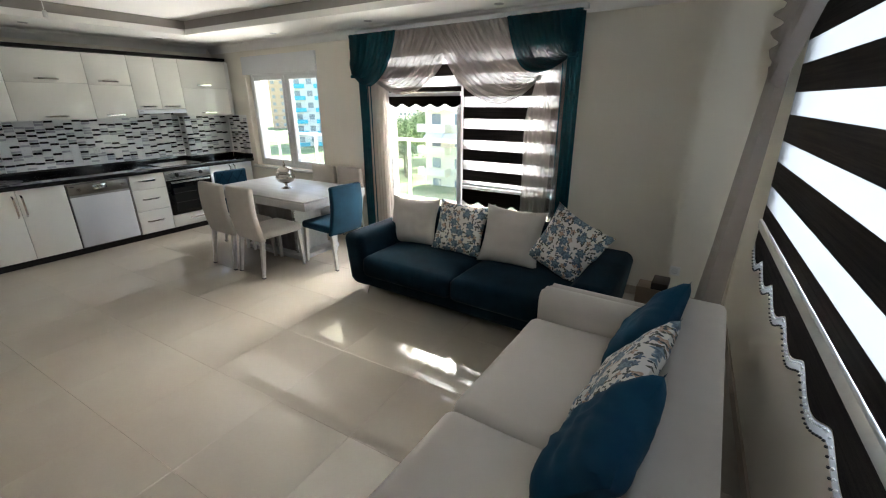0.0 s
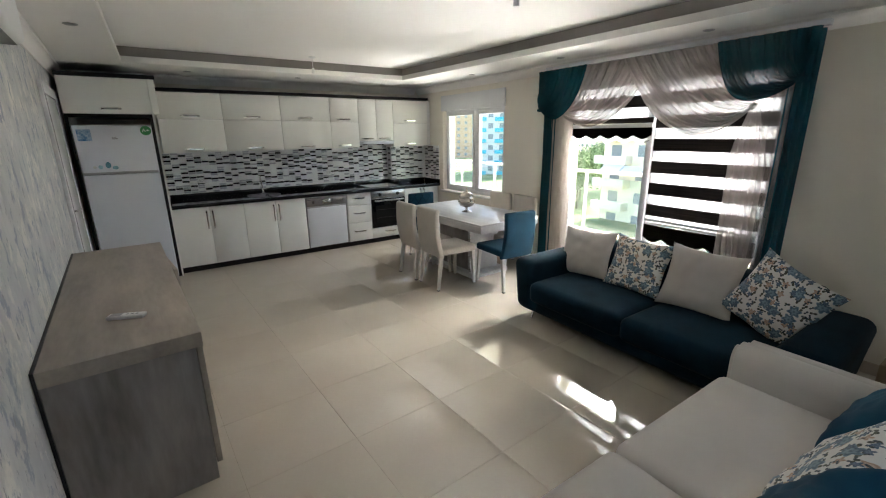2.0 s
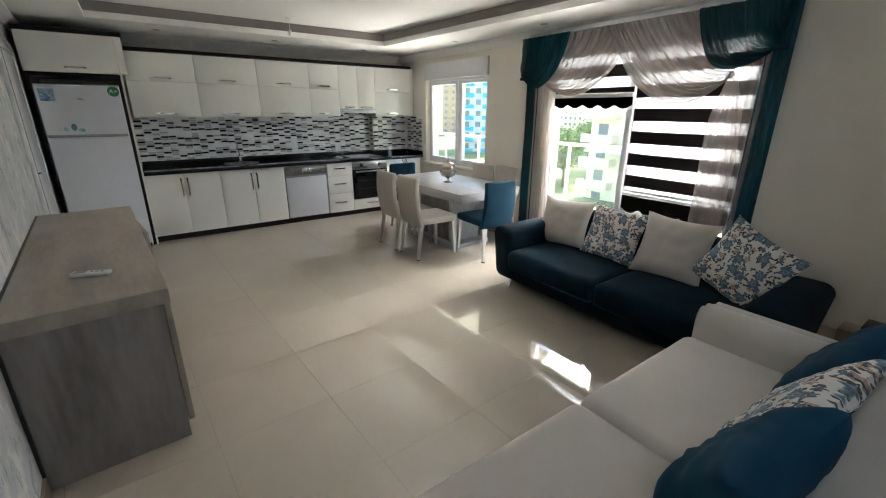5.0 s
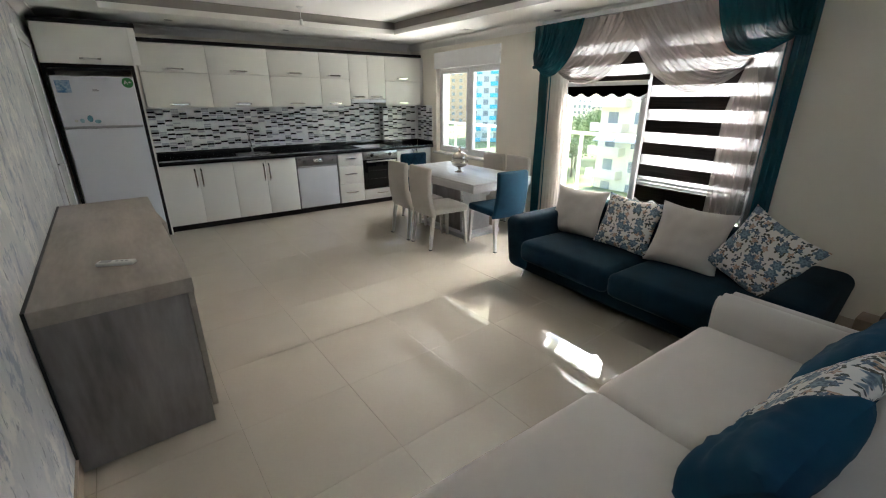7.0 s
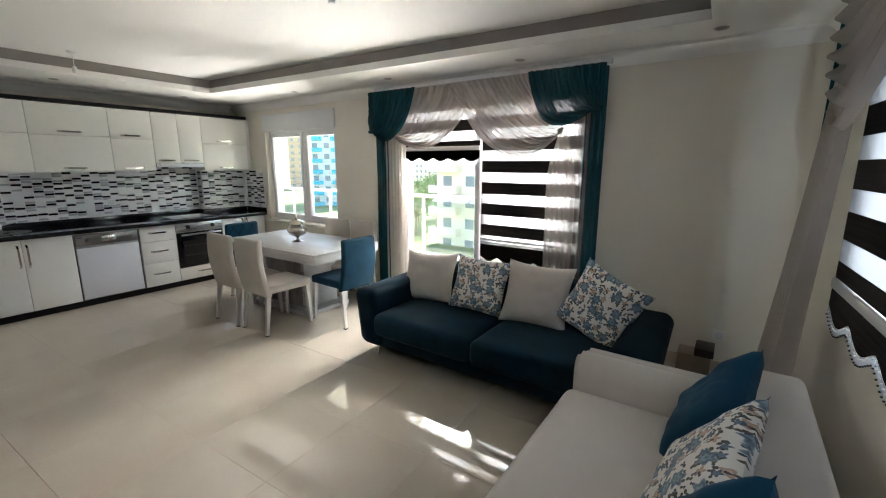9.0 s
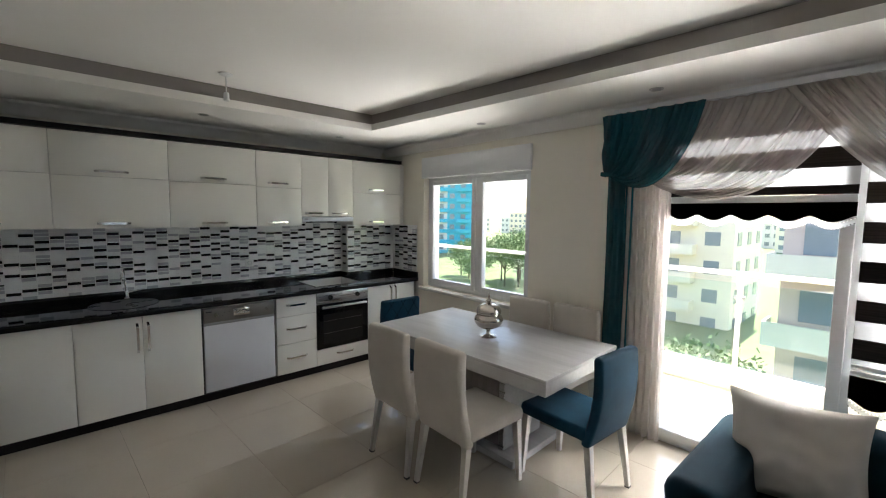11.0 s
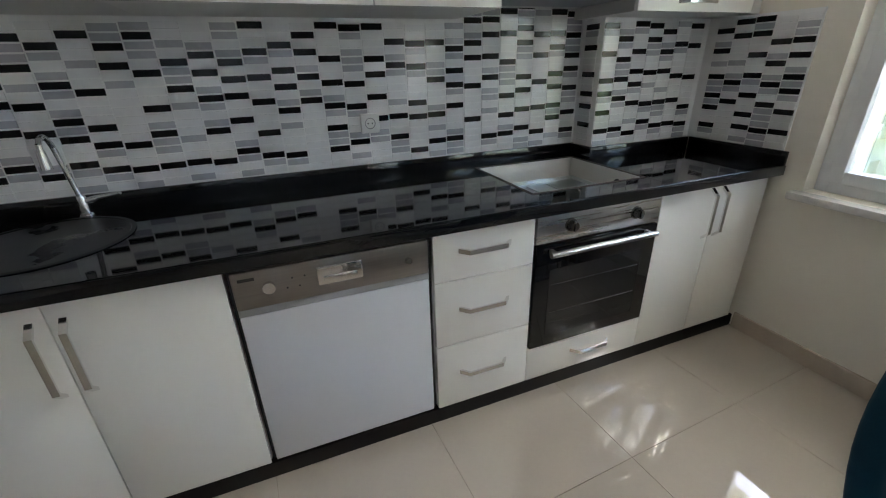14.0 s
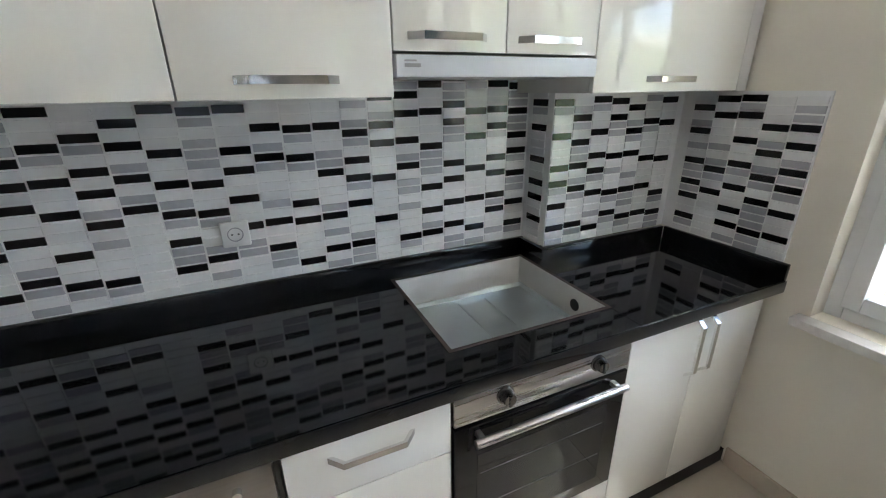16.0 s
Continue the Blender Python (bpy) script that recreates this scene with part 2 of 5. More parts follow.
def add_flecks(m, colour, scale, lo, hi, stretch):
    """Small brushed flecks of another colour over a material."""
    n, l = m.node_tree.nodes, m.node_tree.links
    b = n["Principled BSDF"]
    last = b.inputs["Base Color"].links[0].from_socket
    co, mp, nz, rng, mx = n.new("ShaderNodeTexCoord"), n.new("ShaderNodeMapping"), n.new("ShaderNodeTexNoise"), n.new("ShaderNodeMapRange"), n.new("ShaderNodeMix")
    mp.inputs["Scale"].default_value = stretch
    nz.inputs["Scale"].default_value, nz.inputs["Detail"].default_value, nz.inputs["Roughness"].default_value = scale, 6, 0.65
    rng.inputs[1].default_value, rng.inputs[2].default_value = lo, hi
    mx.data_type = "RGBA"
    mx.inputs[7].default_value = (*colour, 1)
    l.new(co.outputs["Object"], mp.inputs[0])
    l.new(mp.outputs[0], nz.inputs[0])
    l.new(nz.outputs[0], rng.inputs[0])
    l.new(rng.outputs[0], mx.inputs[0])
    l.new(last, mx.inputs[6])
    l.new(mx.outputs[2], b.inputs["Base Color"])


add_flecks(WALLPAPER, (0.78, 0.76, 0.72), 9, 0.52, 0.60, (0.8, 0.8, 0.6))
add_flecks(WALLPAPER, (0.34, 0.38, 0.45), 13, 0.56, 0.62, (0.8, 0.8, 0.5))
add_flecks(WALLPAPER, (0.30, 0.31, 0.33), 30, 0.60, 0.66, (1.0, 1.0, 0.35))
CEIL = mat("white_ceiling_paint", (0.88, 0.86, 0.82), 0.7, var=0.01, scale=1.2)
TAUPE = mat("taupe_paint", (0.30, 0.27, 0.25), 0.6, var=0.02)
TILE = mat("polished_cream_porcelain", (0.50, 0.44, 0.365), 0.018, tone=(0.47, 0.412, 0.340), scale=2.5, rough_var=0.008, per_object=0.02, spec=0.8)
TILE.node_tree.nodes["Principled BSDF"].inputs["IOR"].default_value = 1.85
GROUT = mat("beige_grout", (0.33, 0.28, 0.225), 0.9, var=0.05)
SKIRT = mat("beige_skirting_tile", (0.55, 0.46, 0.37), 0.15, var=0.03)
LACQUER = mat("white_gloss_lacquer", (0.87, 0.86, 0.805), 0.06, var=0.006, scale=2, coat=0.3)
CARCASS = mat("white_melamine", (0.74, 0.73, 0.70), 0.4, var=0.01)
WENGE = mat("dark_wenge", (0.011, 0.008, 0.0075), 0.35, spec=0.25, var=0.1, scale=3, stretch=(1, 6, 1))
GRANITE = mat("black_granite", (0.004, 0.004, 0.0045), 0.05, tone=(0.014, 0.014, 0.015), scale=140, bump_scale=300, spec=0.5)
CHROME = mat("chrome", (0.78, 0.77, 0.75), 0.10, metal=1.0, var=0.01, rough_var=0.03)
STEEL = mat("brushed_steel", (0.54, 0.53, 0.52), 0.28, metal=1.0, var=0.03, scale=3, stretch=(1, 1, 40), rough_var=0.05)
BLACKGLASS = mat("black_glass", (0.006, 0.006, 0.007), 0.04, var=0.0)
WHITEGOODS = mat("white_enamel", (0.70, 0.72, 0.76), 0.22, var=0.01, scale=2)
GREYPLASTIC = mat("grey_plastic", (0.33, 0.33, 0.34), 0.4, var=0.02)
DARKPLASTIC = mat("dark_plastic", (0.02, 0.02, 0.022), 0.35, var=0.02)
WHITEPLASTIC = mat("white_plastic", (0.78, 0.78, 0.76), 0.3, var=0.01)
UPVC = mat("white_upvc", (0.80, 0.81, 0.82), 0.25, var=0.01)
MARBLE = mat("white_marble", (0.74, 0.72, 0.68), 0.15, tone=(0.58, 0.56, 0.53), scale=5)
GLASS = glass_mat("window_glass")
GREENGLASS = glass_mat("greenish_balustrade_glass", (0.80, 0.93, 0.88))
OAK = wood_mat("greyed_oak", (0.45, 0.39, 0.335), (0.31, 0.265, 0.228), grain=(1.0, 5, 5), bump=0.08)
# upright grain, darker and greyer than greyed_oak; sideboard ends and body, table pedestal
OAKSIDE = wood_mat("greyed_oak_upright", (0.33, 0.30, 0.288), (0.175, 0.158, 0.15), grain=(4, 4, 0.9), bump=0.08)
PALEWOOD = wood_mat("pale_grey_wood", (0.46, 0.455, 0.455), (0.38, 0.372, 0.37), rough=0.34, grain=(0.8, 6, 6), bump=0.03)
TEAL = mat("teal_velvet", (0.0025, 0.022, 0.037), 0.85, tone=(0.0012, 0.012, 0.021), scale=5, spec=0.12, sheen=0.03, bump=0.15, bump_scale=350)
TEALCUSH = mat("teal_velour", (0.006, 0.062, 0.115), 0.75, tone=(0.003, 0.040, 0.084), scale=6, spec=0.12, sheen=0.03, bump=0.15, bump_scale=350)
CREAM = mat("cream_velour", (0.57, 0.525, 0.48), 0.85, tone=(0.52, 0.478, 0.435), scale=4, sheen=0.1, bump=0.15, bump_scale=400)
SOFACREAM = mat("cream_sofa_velour", (0.68, 0.625, 0.57), 0.85, tone=(0.63, 0.575, 0.52), scale=4, sheen=0.12, bump=0.15, bump_scale=400)
BEIGE = mat("beige_chair_cloth", (0.59, 0.54, 0.485), 0.85, tone=(0.52, 0.475, 0.425), scale=5, sheen=0.2, bump=0.2, bump_scale=420)
TEALCHAIR = mat("teal_chair_velvet", (0.005, 0.050, 0.088), 0.75, tone=(0.003, 0.030, 0.056), scale=6, spec=0.12, sheen=0.04, bump=0.15, bump_scale=350)
FLORAL = floral_mat("blue_floral_cotton")
SILVER = mat("silver_plate", (0.62, 0.57, 0.52), 0.10, metal=1.0, var=0.04, scale=20)
SHEER = cloth_mat("cream_voile", (0.60, 0.545, 0.50), 0.34, 0.42)
SHEERSWAG = cloth_mat("cream_voile_swag", (0.47, 0.42, 0.39), 0.20, 0.24)
TEALVOILE = cloth_mat("teal_voile", (0.011, 0.085, 0.112), 0.08, 0.10)
TEALSWAG = cloth_mat("thin_teal_voile", (0.010, 0.080, 0.105), 0.12, 0.10)
SHEERFLAT = cloth_mat("thin_cream_voile", (0.60, 0.56, 0.52), 0.62, 0.42)
ZEBRA_D = mat("dark_brown_woven_band", (0.022, 0.018, 0.017), 0.8, tone=(0.045, 0.037, 0.033), scale=2, spec=0.1, stretch=(1, 1, 60), bump=0.3, bump_scale=300)
ZEBRA_L = cloth_mat("white_voile_band", (0.47, 0.475, 0.48), 0.07, 0.58)

# ---- the room ----
X0, X1, Y0, Y1, ZS, ZC = -6.0, 1.2, 0.2, 5.0, 2.48, 2.64


def wall_with_holes(name, axis, at, thick, u0, u1, z0, z1, holes, material, label):
    """A wall on axis = at, growing by thick, from u0 to u1, with holes (u, u, z, z)."""
    us = sorted({u0, u1, *[h[0] for h in holes], *[h[1] for h in holes]})
    boxes = []
    for a, b in zip(us, us[1:]):
        cut = [h for h in holes if h[0] <= a + 1e-6 and h[1] >= b - 1e-6]
        spans = [(z0, z1)]
        for h in cut:
            spans = [s for p, q in spans for s in ((p, min(q, h[2])), (max(p, h[3]), q)) if s[1] - s[0] > 1e-4]
        for p, q in spans:
            lo, hi = min(at, at + thick), max(at, at + thick)
            boxes.append(bm_box(lo, hi, a, b, p, q) if axis == "x" else bm_box(a, b, lo, hi, p, q))
    bm = join(*boxes)
    bmesh.ops.remove_doubles(bm, verts=bm.verts, dist=1e-5)
    return structure(name, bm, material, label, "wall")


WIN_K = (-5.22, -3.69, 0.785, 2.085)
WIN_B = (-2.62, -0.50, 0.0, 2.28)
WIN_R = (1.2, 3.85, 0.95, 2.25)
DOOR_W = (-5.1, -4.15, 0.0, 2.1)
wall_with_holes("wall_north", "y", Y1, 0.25, X0 - 0.2, X1 + 0.2, 0, 3.0, [WIN_K, WIN_B], WALL, "cream painted wall with window and balcony door")
wall_with_holes("wall_east", "x", X1, 0.25, Y0 - 0.2, Y1, 0, 3.0, [WIN_R], WALL, "cream painted wall with a side window").matrix_basis = EAST
wall_with_holes("wall_west", "x", X0, -0.2, Y0 - 0.2, Y1, 0, 3.0, [], WALL, "cream painted wall behind the kitchen")
SOUTH = pose(-1.28, 0.405, 0, 0, 0, 3.6)  # the textured wall stands slightly slantwise
structure("wall_south", moved(bm_box(-4.78, 2.85, -0.6, 0, 0, 3.0), SOUTH), WALLPAPER, "grey mottled textured wallpaper wall", "wall")

structure("floor", bm_box(X0 - 0.2, X1 + 0.25, Y0 - 0.2, Y1 + 0.25, -0.15, -0.006), GROUT, "cream polished porcelain tile floor with thin joints", "floor")

CO = ((-5.02, 0.80), (0.42, 0.80), (0.36, 4.47), (-5.02, 4.15))  # corners of the raised ceiling's opening


def ceiling_frame(x0, x1, y0, y1, z0, z1, hole):
    outer = ((x0, y0), (x1, y0), (x1, y1), (x0, y1))
    bm = bmesh.new()
    vs = [[bm.verts.new((*p, z)) for p in ring] for z in (z0, z1) for ring in (outer, hole)]
    for k in range(4):
        j = (k + 1) % 4
        for a, b in ((0, 1), (2, 3), (0, 2), (1, 3)):
            bm.faces.new((vs[a][k], vs[a][j], vs[b][j], vs[b][k]))
    return bm


structure("ceiling_soffit", ceiling_frame(X0, X1 + 0.2, Y0, Y1, ZS, ZS + 0.062, CO), CEIL, "white dropped plaster ceiling border", "ceiling")
co2 = [(x + (0.02 if x > 0 else -0.02), y + (0.02 if y > 2 else -0.02)) for x, y in CO]
structure("ceiling_recess", ceiling_frame(X0, X1 + 0.2, Y0, Y1, ZS + 0.066, ZC, co2), TAUPE, "taupe recessed ceiling step", "ceiling")
structure("ceiling", bm_box(X0 - 0.2, X1 + 0.2, Y0 - 0.2, Y1 + 0.2, ZC + 0.002, ZC + 0.2), CEIL, "white raised plaster ceiling", "ceiling")

COVE = [(0, 0), (0, -0.10), (0.012, -0.10), (0.018, -0.085), (0.035, -0.065), (0.04, -0.05), (0.07, -0.025), (0.085, -0.02), (0.09, 0)]


def cornice(name, axis, side, at, a, b):
    out = [(at + side * u, ZS - 0.001 + v) for u, v in COVE]
    structure(name, bm_prism(out, axis, a, b), CEIL, "white moulded plaster cornice", "cornice", True)


cornice("trim_north", "x", -1, Y1, X0, X1)
structure("trim_south", moved(bm_prism([(u, ZS - 0.001 + v) for u, v in COVE], "x", -4.72, 2.75), SOUTH), CEIL, "white moulded plaster cornice", "cornice", True)
cornice("trim_west", "y", 1, X0, Y0 + 0.09, Y1 - 0.09)
cornice("trim_east", "y", -1, X1, Y0 + 0.09, Y1 - 0.07)
bpy.data.objects["trim_east"].matrix_basis = EAST
for nm, bm in (("baseboard_north", bm_box(-5.34, WIN_B[0], Y1 - 0.013, Y1, 0, 0.085, 0.002)), ("baseboard_corner", bm_box(WIN_B[1], X1, Y1 - 0.013, Y1, 0, 0.085, 0.002)), ("baseboard_east", moved(bm_box(X1 - 0.013, X1, Y0, Y1 - 0.013, 0, 0.085, 0.002), EAST)), ("baseboard_south", moved(bm_box(-2.9, 2.7, 0, 0.013, 0, 0.085, 0.002), SOUTH))):
    structure(nm, bm, SKIRT, "beige tile skirting", "baseboard")

# door in the textured wall
door = thing("door_1", "white panelled interior door with chrome lever handle, closed", "door", (-4.62, Y0, 0), kind="structure")
door.matrix_basis = SOUTH @ pose(-3.37, 0, 0)
part("door_frame", join(bm_box(-0.56, -0.47, 0, 0.03, 0, 2.18, 0.004), bm_box(0.47, 0.56, 0, 0.03, 0, 2.18, 0.004), bm_box(-0.47, 0.47, 0, 0.03, 2.09, 2.18, 0.004)), UPVC, door)
# solid dark strip over the leaf's edge, in place of a shaded gap
part("gap", bm_box(0.442, 0.4695, 0.019, 0.031, 0.005, 2.088), DARKPLASTIC, door)
part("door_leaf", bm_box(-0.465, 0.45, 0.001, 0.018, 0.005, 2.085, 0.003), UPVC, door)
part("door_handle", join(bm_box(0.36, 0.40, 0.018, 0.024, 0.92, 1.16, 0.003), bm_rod((0.38, 0.024, 1.06), (0.38, 0.07, 1.06), 0.009), bm_rod((0.39, 0.065, 1.06), (0.25, 0.065, 1.06), 0.009)), CHROME, door)


def frame_ring(x0, x1, z0, z1, w, y0, y1, bev=0.004):
    return join(bm_box(x0, x0 + w, y0, y1, z0, z1, bev), bm_box(x1 - w, x1, y0, y1, z0, z1, bev), bm_box(x0 + w, x1 - w, y0, y1, z0, z0 + w, bev), bm_box(x0 + w, x1 - w, y0, y1, z1 - w, z1, bev))


def pane(name, bm, parent, material=None):
    ob = part(name, bm, material or GLASS, parent, "", False)
    ob.visible_shadow = False
    return ob


# kitchen window
x0, x1, z0, z1 = WIN_K
w = thing("window_1", "white plastic two-leaf kitchen window with marble sill", "window", ((x0 + x1) / 2, Y1, z0), kind="structure")
hw, hh = (x1 - x0) / 2, z1 - z0
part("window_frame", join(frame_ring(-hw, hw, 0.0, hh, 0.05, 0.075, 0.15), bm_box(0.005, 0.075, 0.077, 0.15, 0.05, hh - 0.05, 0.004)), UPVC, w)
for a, b in ((-hw + 0.042, 0.012), (0.068, hw - 0.042)):
    s = part("sash", frame_ring(a, b, 0.046, hh - 0.046, 0.052, 0.064, 0.13), UPVC, w)
    pane("pane", bm_box(a + 0.045, b - 0.045, 0.10, 0.106, 0.09, hh - 0.09), s)
part("handle", join(bm_box(hw - 0.08, hw - 0.05, 0.05, 0.064, 0.57, 0.65, 0.003), bm_box(hw - 0.075, hw - 0.058, 0.035, 0.05, 0.51, 0.64, 0.004)), WHITEPLASTIC, w)
part("window_sill", bm_box(-hw - 0.035, hw + 0.05, -0.055, 0.074, -0.035, -0.001, 0.006), MARBLE, w, "white marble sill")
part("shutter_box", bm_box(-hw - 0.005, hw + 0.015, -0.035, -0.001, hh - 0.02, hh + 0.215, 0.004), UPVC, w, "white roller shutter box cover")

# balcony door and fixed window
x0, x1, z0, z1 = WIN_B
xm = -1.53
w = thing("window_2", "white plastic balcony door with fixed side window", "window", (0, Y1, 0), kind="structure")
part("window_frame", join(frame_ring(x0, x1, 0.0, z1, 0.06, 0.02, 0.09), bm_box(xm - 0.022, xm + 0.022, 0.02, 0.09, 0.06, z1 - 0.06, 0.004), bm_box(xm + 0.022, x1 - 0.06, 0.02, 0.09, 0.66, 0.74, 0.004)), UPVC, w)
s = part("door_leaf", frame_ring(x0 + 0.055, xm - 0.018, 0.045, z1 - 0.055, 0.062, 0.0, 0.07), UPVC, w)
pane("pane", bm_box(x0 + 0.11, xm - 0.07, 0.03, 0.036, 0.10, z1 - 0.11), s)
part("handle", join(bm_box(x0 + 0.075, x0 + 0.105, -0.015, 0.0, 0.98, 1.08, 0.003), bm_rod((x0 + 0.09, -0.035, 1.05), (x0 + 0.09, -0.035, 0.93), 0.008)), WHITEPLASTIC, w)
pane("pane", bm_box(xm + 0.018, x1 - 0.055, 0.05, 0.056, 0.735, z1 - 0.055), w)
pane("pane", bm_box(xm + 0.018, x1 - 0.055, 0.05, 0.056, 0.055, 0.665), w)

# side window
y0, y1, z0, z1 = WIN_R
w = thing("window_3", "white plastic side window behind a striped blind", "window", (X1, 0, 0), kind="structure")
w.matrix_basis = EAST @ pose(X1, 0, 0)
bm = frame_ring(y0, y1, z0, z1, 0.07, 0.05, 0.12)
bm = join(bm, bm_box(2.48, 2.57, 0.05, 0.12, z0 + 0.07, z1 - 0.07, 0.004))
part("window_frame", moved(bm, Matrix(((0, 1, 0, 0), (1, 0, 0, 0), (0, 0, 1, 0), (0, 0, 0, 1)))), UPVC, w)
pane("pane", bm_box(0.08, 0.086, y0 + 0.06, 2.49, z0 + 0.06, z1 - 0.06), w)
pane("pane", bm_box(0.08, 0.086, 2.56, y1 - 0.06, z0 + 0.06, z1 - 0.06), w)
part("window_sill", bm_box(-0.03, 0.05, y0 - 0.04, y1 + 0.04, z0 - 0.032, z0 - 0.001, 0.005), MARBLE, w)

# ---- kitchen ----
FX, UX = -5.35, -5.60  # fronts of base and wall units


def handle_bar(length, along="y", out=0.032, w=0.017):
    """A bent flat bar handle; its back lies on x = 0."""
    h, t = length / 2, 0.007
    pts = [(0, -h), (out, -h + 0.030), (out, h - 0.030), (0, h), (0, h - 0.012), (out - t, h - 0.036), (out - t, -h + 0.036), (0, -h + 0.012)]
    return bm_prism(pts, "z", -w / 2, w / 2) if along == "y" else moved(bm_prism(pts, "z", -w / 2, w / 2), pose(0, 0, 0, 90, 0, 0))


def front(parent, y0, y1, z0, z1, hy, hz, along, length=0.16, name="cabinet_door", th=0.018):
    d = part(name, bm_box(-th, 0, y0 + 0.0015, y1 - 0.0015, z0 + 0.0015, z1 - 0.0015, 0.0025), LACQUER, parent)
    h = part("handle", moved(handle_bar(length, along), Matrix.Translation((0.0, hy, hz))), CHROME, d, "chrome bar handle")
    return d


def base_unit(y0, y1, label, name="base_cabinet", top=0.70):
    u = thing(name, label, "cabinet", (FX, y0, 0), group="kitchen base cabinets")
    part("body", bm_box(-0.60, -0.0195, 0.001, y1 - y0 - 0.001, 0.07, top), CARCASS, u)
    return u


ZB0, ZB1 = 0.068, 0.838
for a, m, b in ((1.0, 1.41, 1.825), (1.825, 2.24, 2.652), (4.305, 4.635, 4.965)):
    u = base_unit(a, b, "white gloss two-door base cabinet with chrome handles")
    front(u, 0, m - a, ZB0, ZB1, m - a - 0.035, 0.66 if a < 4 else 0.70, "z", 0.24)
    front(u, m - a, b - a, ZB0, ZB1, m - a + 0.035, 0.66 if a < 4 else 0.70, "z", 0.24)
u = base_unit(3.285, 3.690, "white gloss three-drawer base cabinet with chrome handles", "drawer_cabinet")
for p, q, hz in ((ZB0, 0.365, 0.226), (0.365, 0.640, 0.516), (0.640, ZB1, 0.752)):
    front(u, 0, 0.405, p, q, 0.2, hz, "y", 0.21, "drawer_front")
u = base_unit(3.690, 4.305, "white oven housing with a drawer below", "oven_cabinet")
front(u, 0, 0.615, ZB0, 0.232, 0.33, 0.165, "y", 0.21, "drawer_front")
structure("plinth", bm_box(FX - 0.03, FX - 0.001, 1.0, 4.995, 0.0, 0.066), WENGE, "black kitchen plinth board", "plinth")

# oven
KNOB = mat("dark_knob_steel", (0.24, 0.235, 0.23), 0.25, metal=1.0, var=0.03, rough_var=0.05)
o = thing("oven", "built-in stainless steel oven with black glass door", "oven", (FX, 3.690, 0))
part("control_panel", bm_box(-0.018, 0.004, 0.006, 0.609, 0.715, 0.834, 0.003), STEEL, o, "brushed steel panel")
part("door", bm_box(-0.018, 0.006, 0.006, 0.609, 0.238, 0.708, 0.004), BLACKGLASS, o, "black glass door")
part("window", bm_box(0.006, 0.0075, 0.075, 0.54, 0.29, 0.60), mat("smoked_oven_glass", (0.018, 0.017, 0.016), 0.03, var=0.0), o, "smoked glass window")
part("handle", join(bm_rod((0.042, 0.05, 0.680), (0.042, 0.57, 0.680), 0.012), bm_box(0.004, 0.042, 0.065, 0.082, 0.672, 0.688, 0.002), bm_box(0.004, 0.042, 0.538, 0.555, 0.672, 0.688, 0.002)), STEEL, o)
for y in (0.155, 0.475):
    part("knob", join(bm_rod((0.004, y, 0.775), (0.012, y, 0.775), 0.026), bm_rod((0.012, y, 0.775), (0.034, y, 0.775), 0.021, 0.018), bm_box(0.03, 0.038, y - 0.004, y + 0.004, 0.757, 0.793, 0.001)), KNOB, o)
for z in (0.40, 0.53):
    part("rack", bm_rod((0.0075, 0.085, z), (0.0075, 0.53, z), 0.0012, seg=6), mat("dim_rack_steel", (0.12, 0.115, 0.11), 0.4), o)

# dishwasher
d = thing("dishwasher", "white dishwasher with grey steel control panel", "dishwasher", (FX - 0.005, 2.655, 0))
part("body", bm_box(-0.57, -0.022, 0.012, 0.613, 0.06, 0.828), GREYPLASTIC, d)
part("door", bm_box(-0.02, 0.004, 0.012, 0.613, 0.075, 0.668, 0.006), WHITEGOODS, d, "white door panel")
part("control_panel", bm_box(-0.02, 0.007, 0.012, 0.613, 0.692, 0.815, 0.005), mat("dull_brown_steel", (0.27, 0.25, 0.235), 0.33, metal=1.0, var=0.03, scale=3, stretch=(1, 1, 40), rough_var=0.05), d, "steel control panel")
part("trim_strip", bm_box(-0.02, 0.003, 0.012, 0.613, 0.668, 0.692, 0.002), GREYPLASTIC, d)
part("grip", join(bm_box(0.002, 0.009, 0.25, 0.39, 0.728, 0.79, 0.006), bm_box(0.006, 0.014, 0.268, 0.372, 0.735, 0.757, 0.003)), CHROME, d)
for y, r in ((0.11, 0.018), (0.54, 0.010)):
    part("knob", bm_rod((0.006, y, 0.757), (0.022, y, 0.757), r), CHROME, d)
for k in range(4):
    part("button", bm_rod((0.006, 0.16 + 0.018 * k, 0.742 + 0.03 * (k % 2)), (0.009, 0.16 + 0.018 * k, 0.742 + 0.03 * (k % 2)), 0.003, seg=8), DARKPLASTIC, d)
part("badge", bm_box(0.0065, 0.0078, 0.03, 0.075, 0.785, 0.795), DARKPLASTIC, d)
# dark boxes fill the joints, giving them their shade by colour
part("side_gap", join(bm_box(-0.05, -0.018, 0.0, 0.011, 0.06, 0.838), bm_box(-0.05, -0.018, 0.614, 0.626, 0.06, 0.838), bm_box(-0.05, -0.018, 0.011, 0.614, 0.816, 0.822)), DARKPLASTIC, d)
part("filler_strip", bm_box(-0.05, 0.002, 0.001, 0.625, 0.8225, 0.8405, 0.001), LACQUER, d, "white filler strip under the worktop")

# worktop with sink hole and hob hole
TZ0, TZ1, TFX = 0.842, 0.884, -5.315
HOB = (-5.93, -5.44, 3.73, 4.285)
SINK = (-5.67, 2.16)


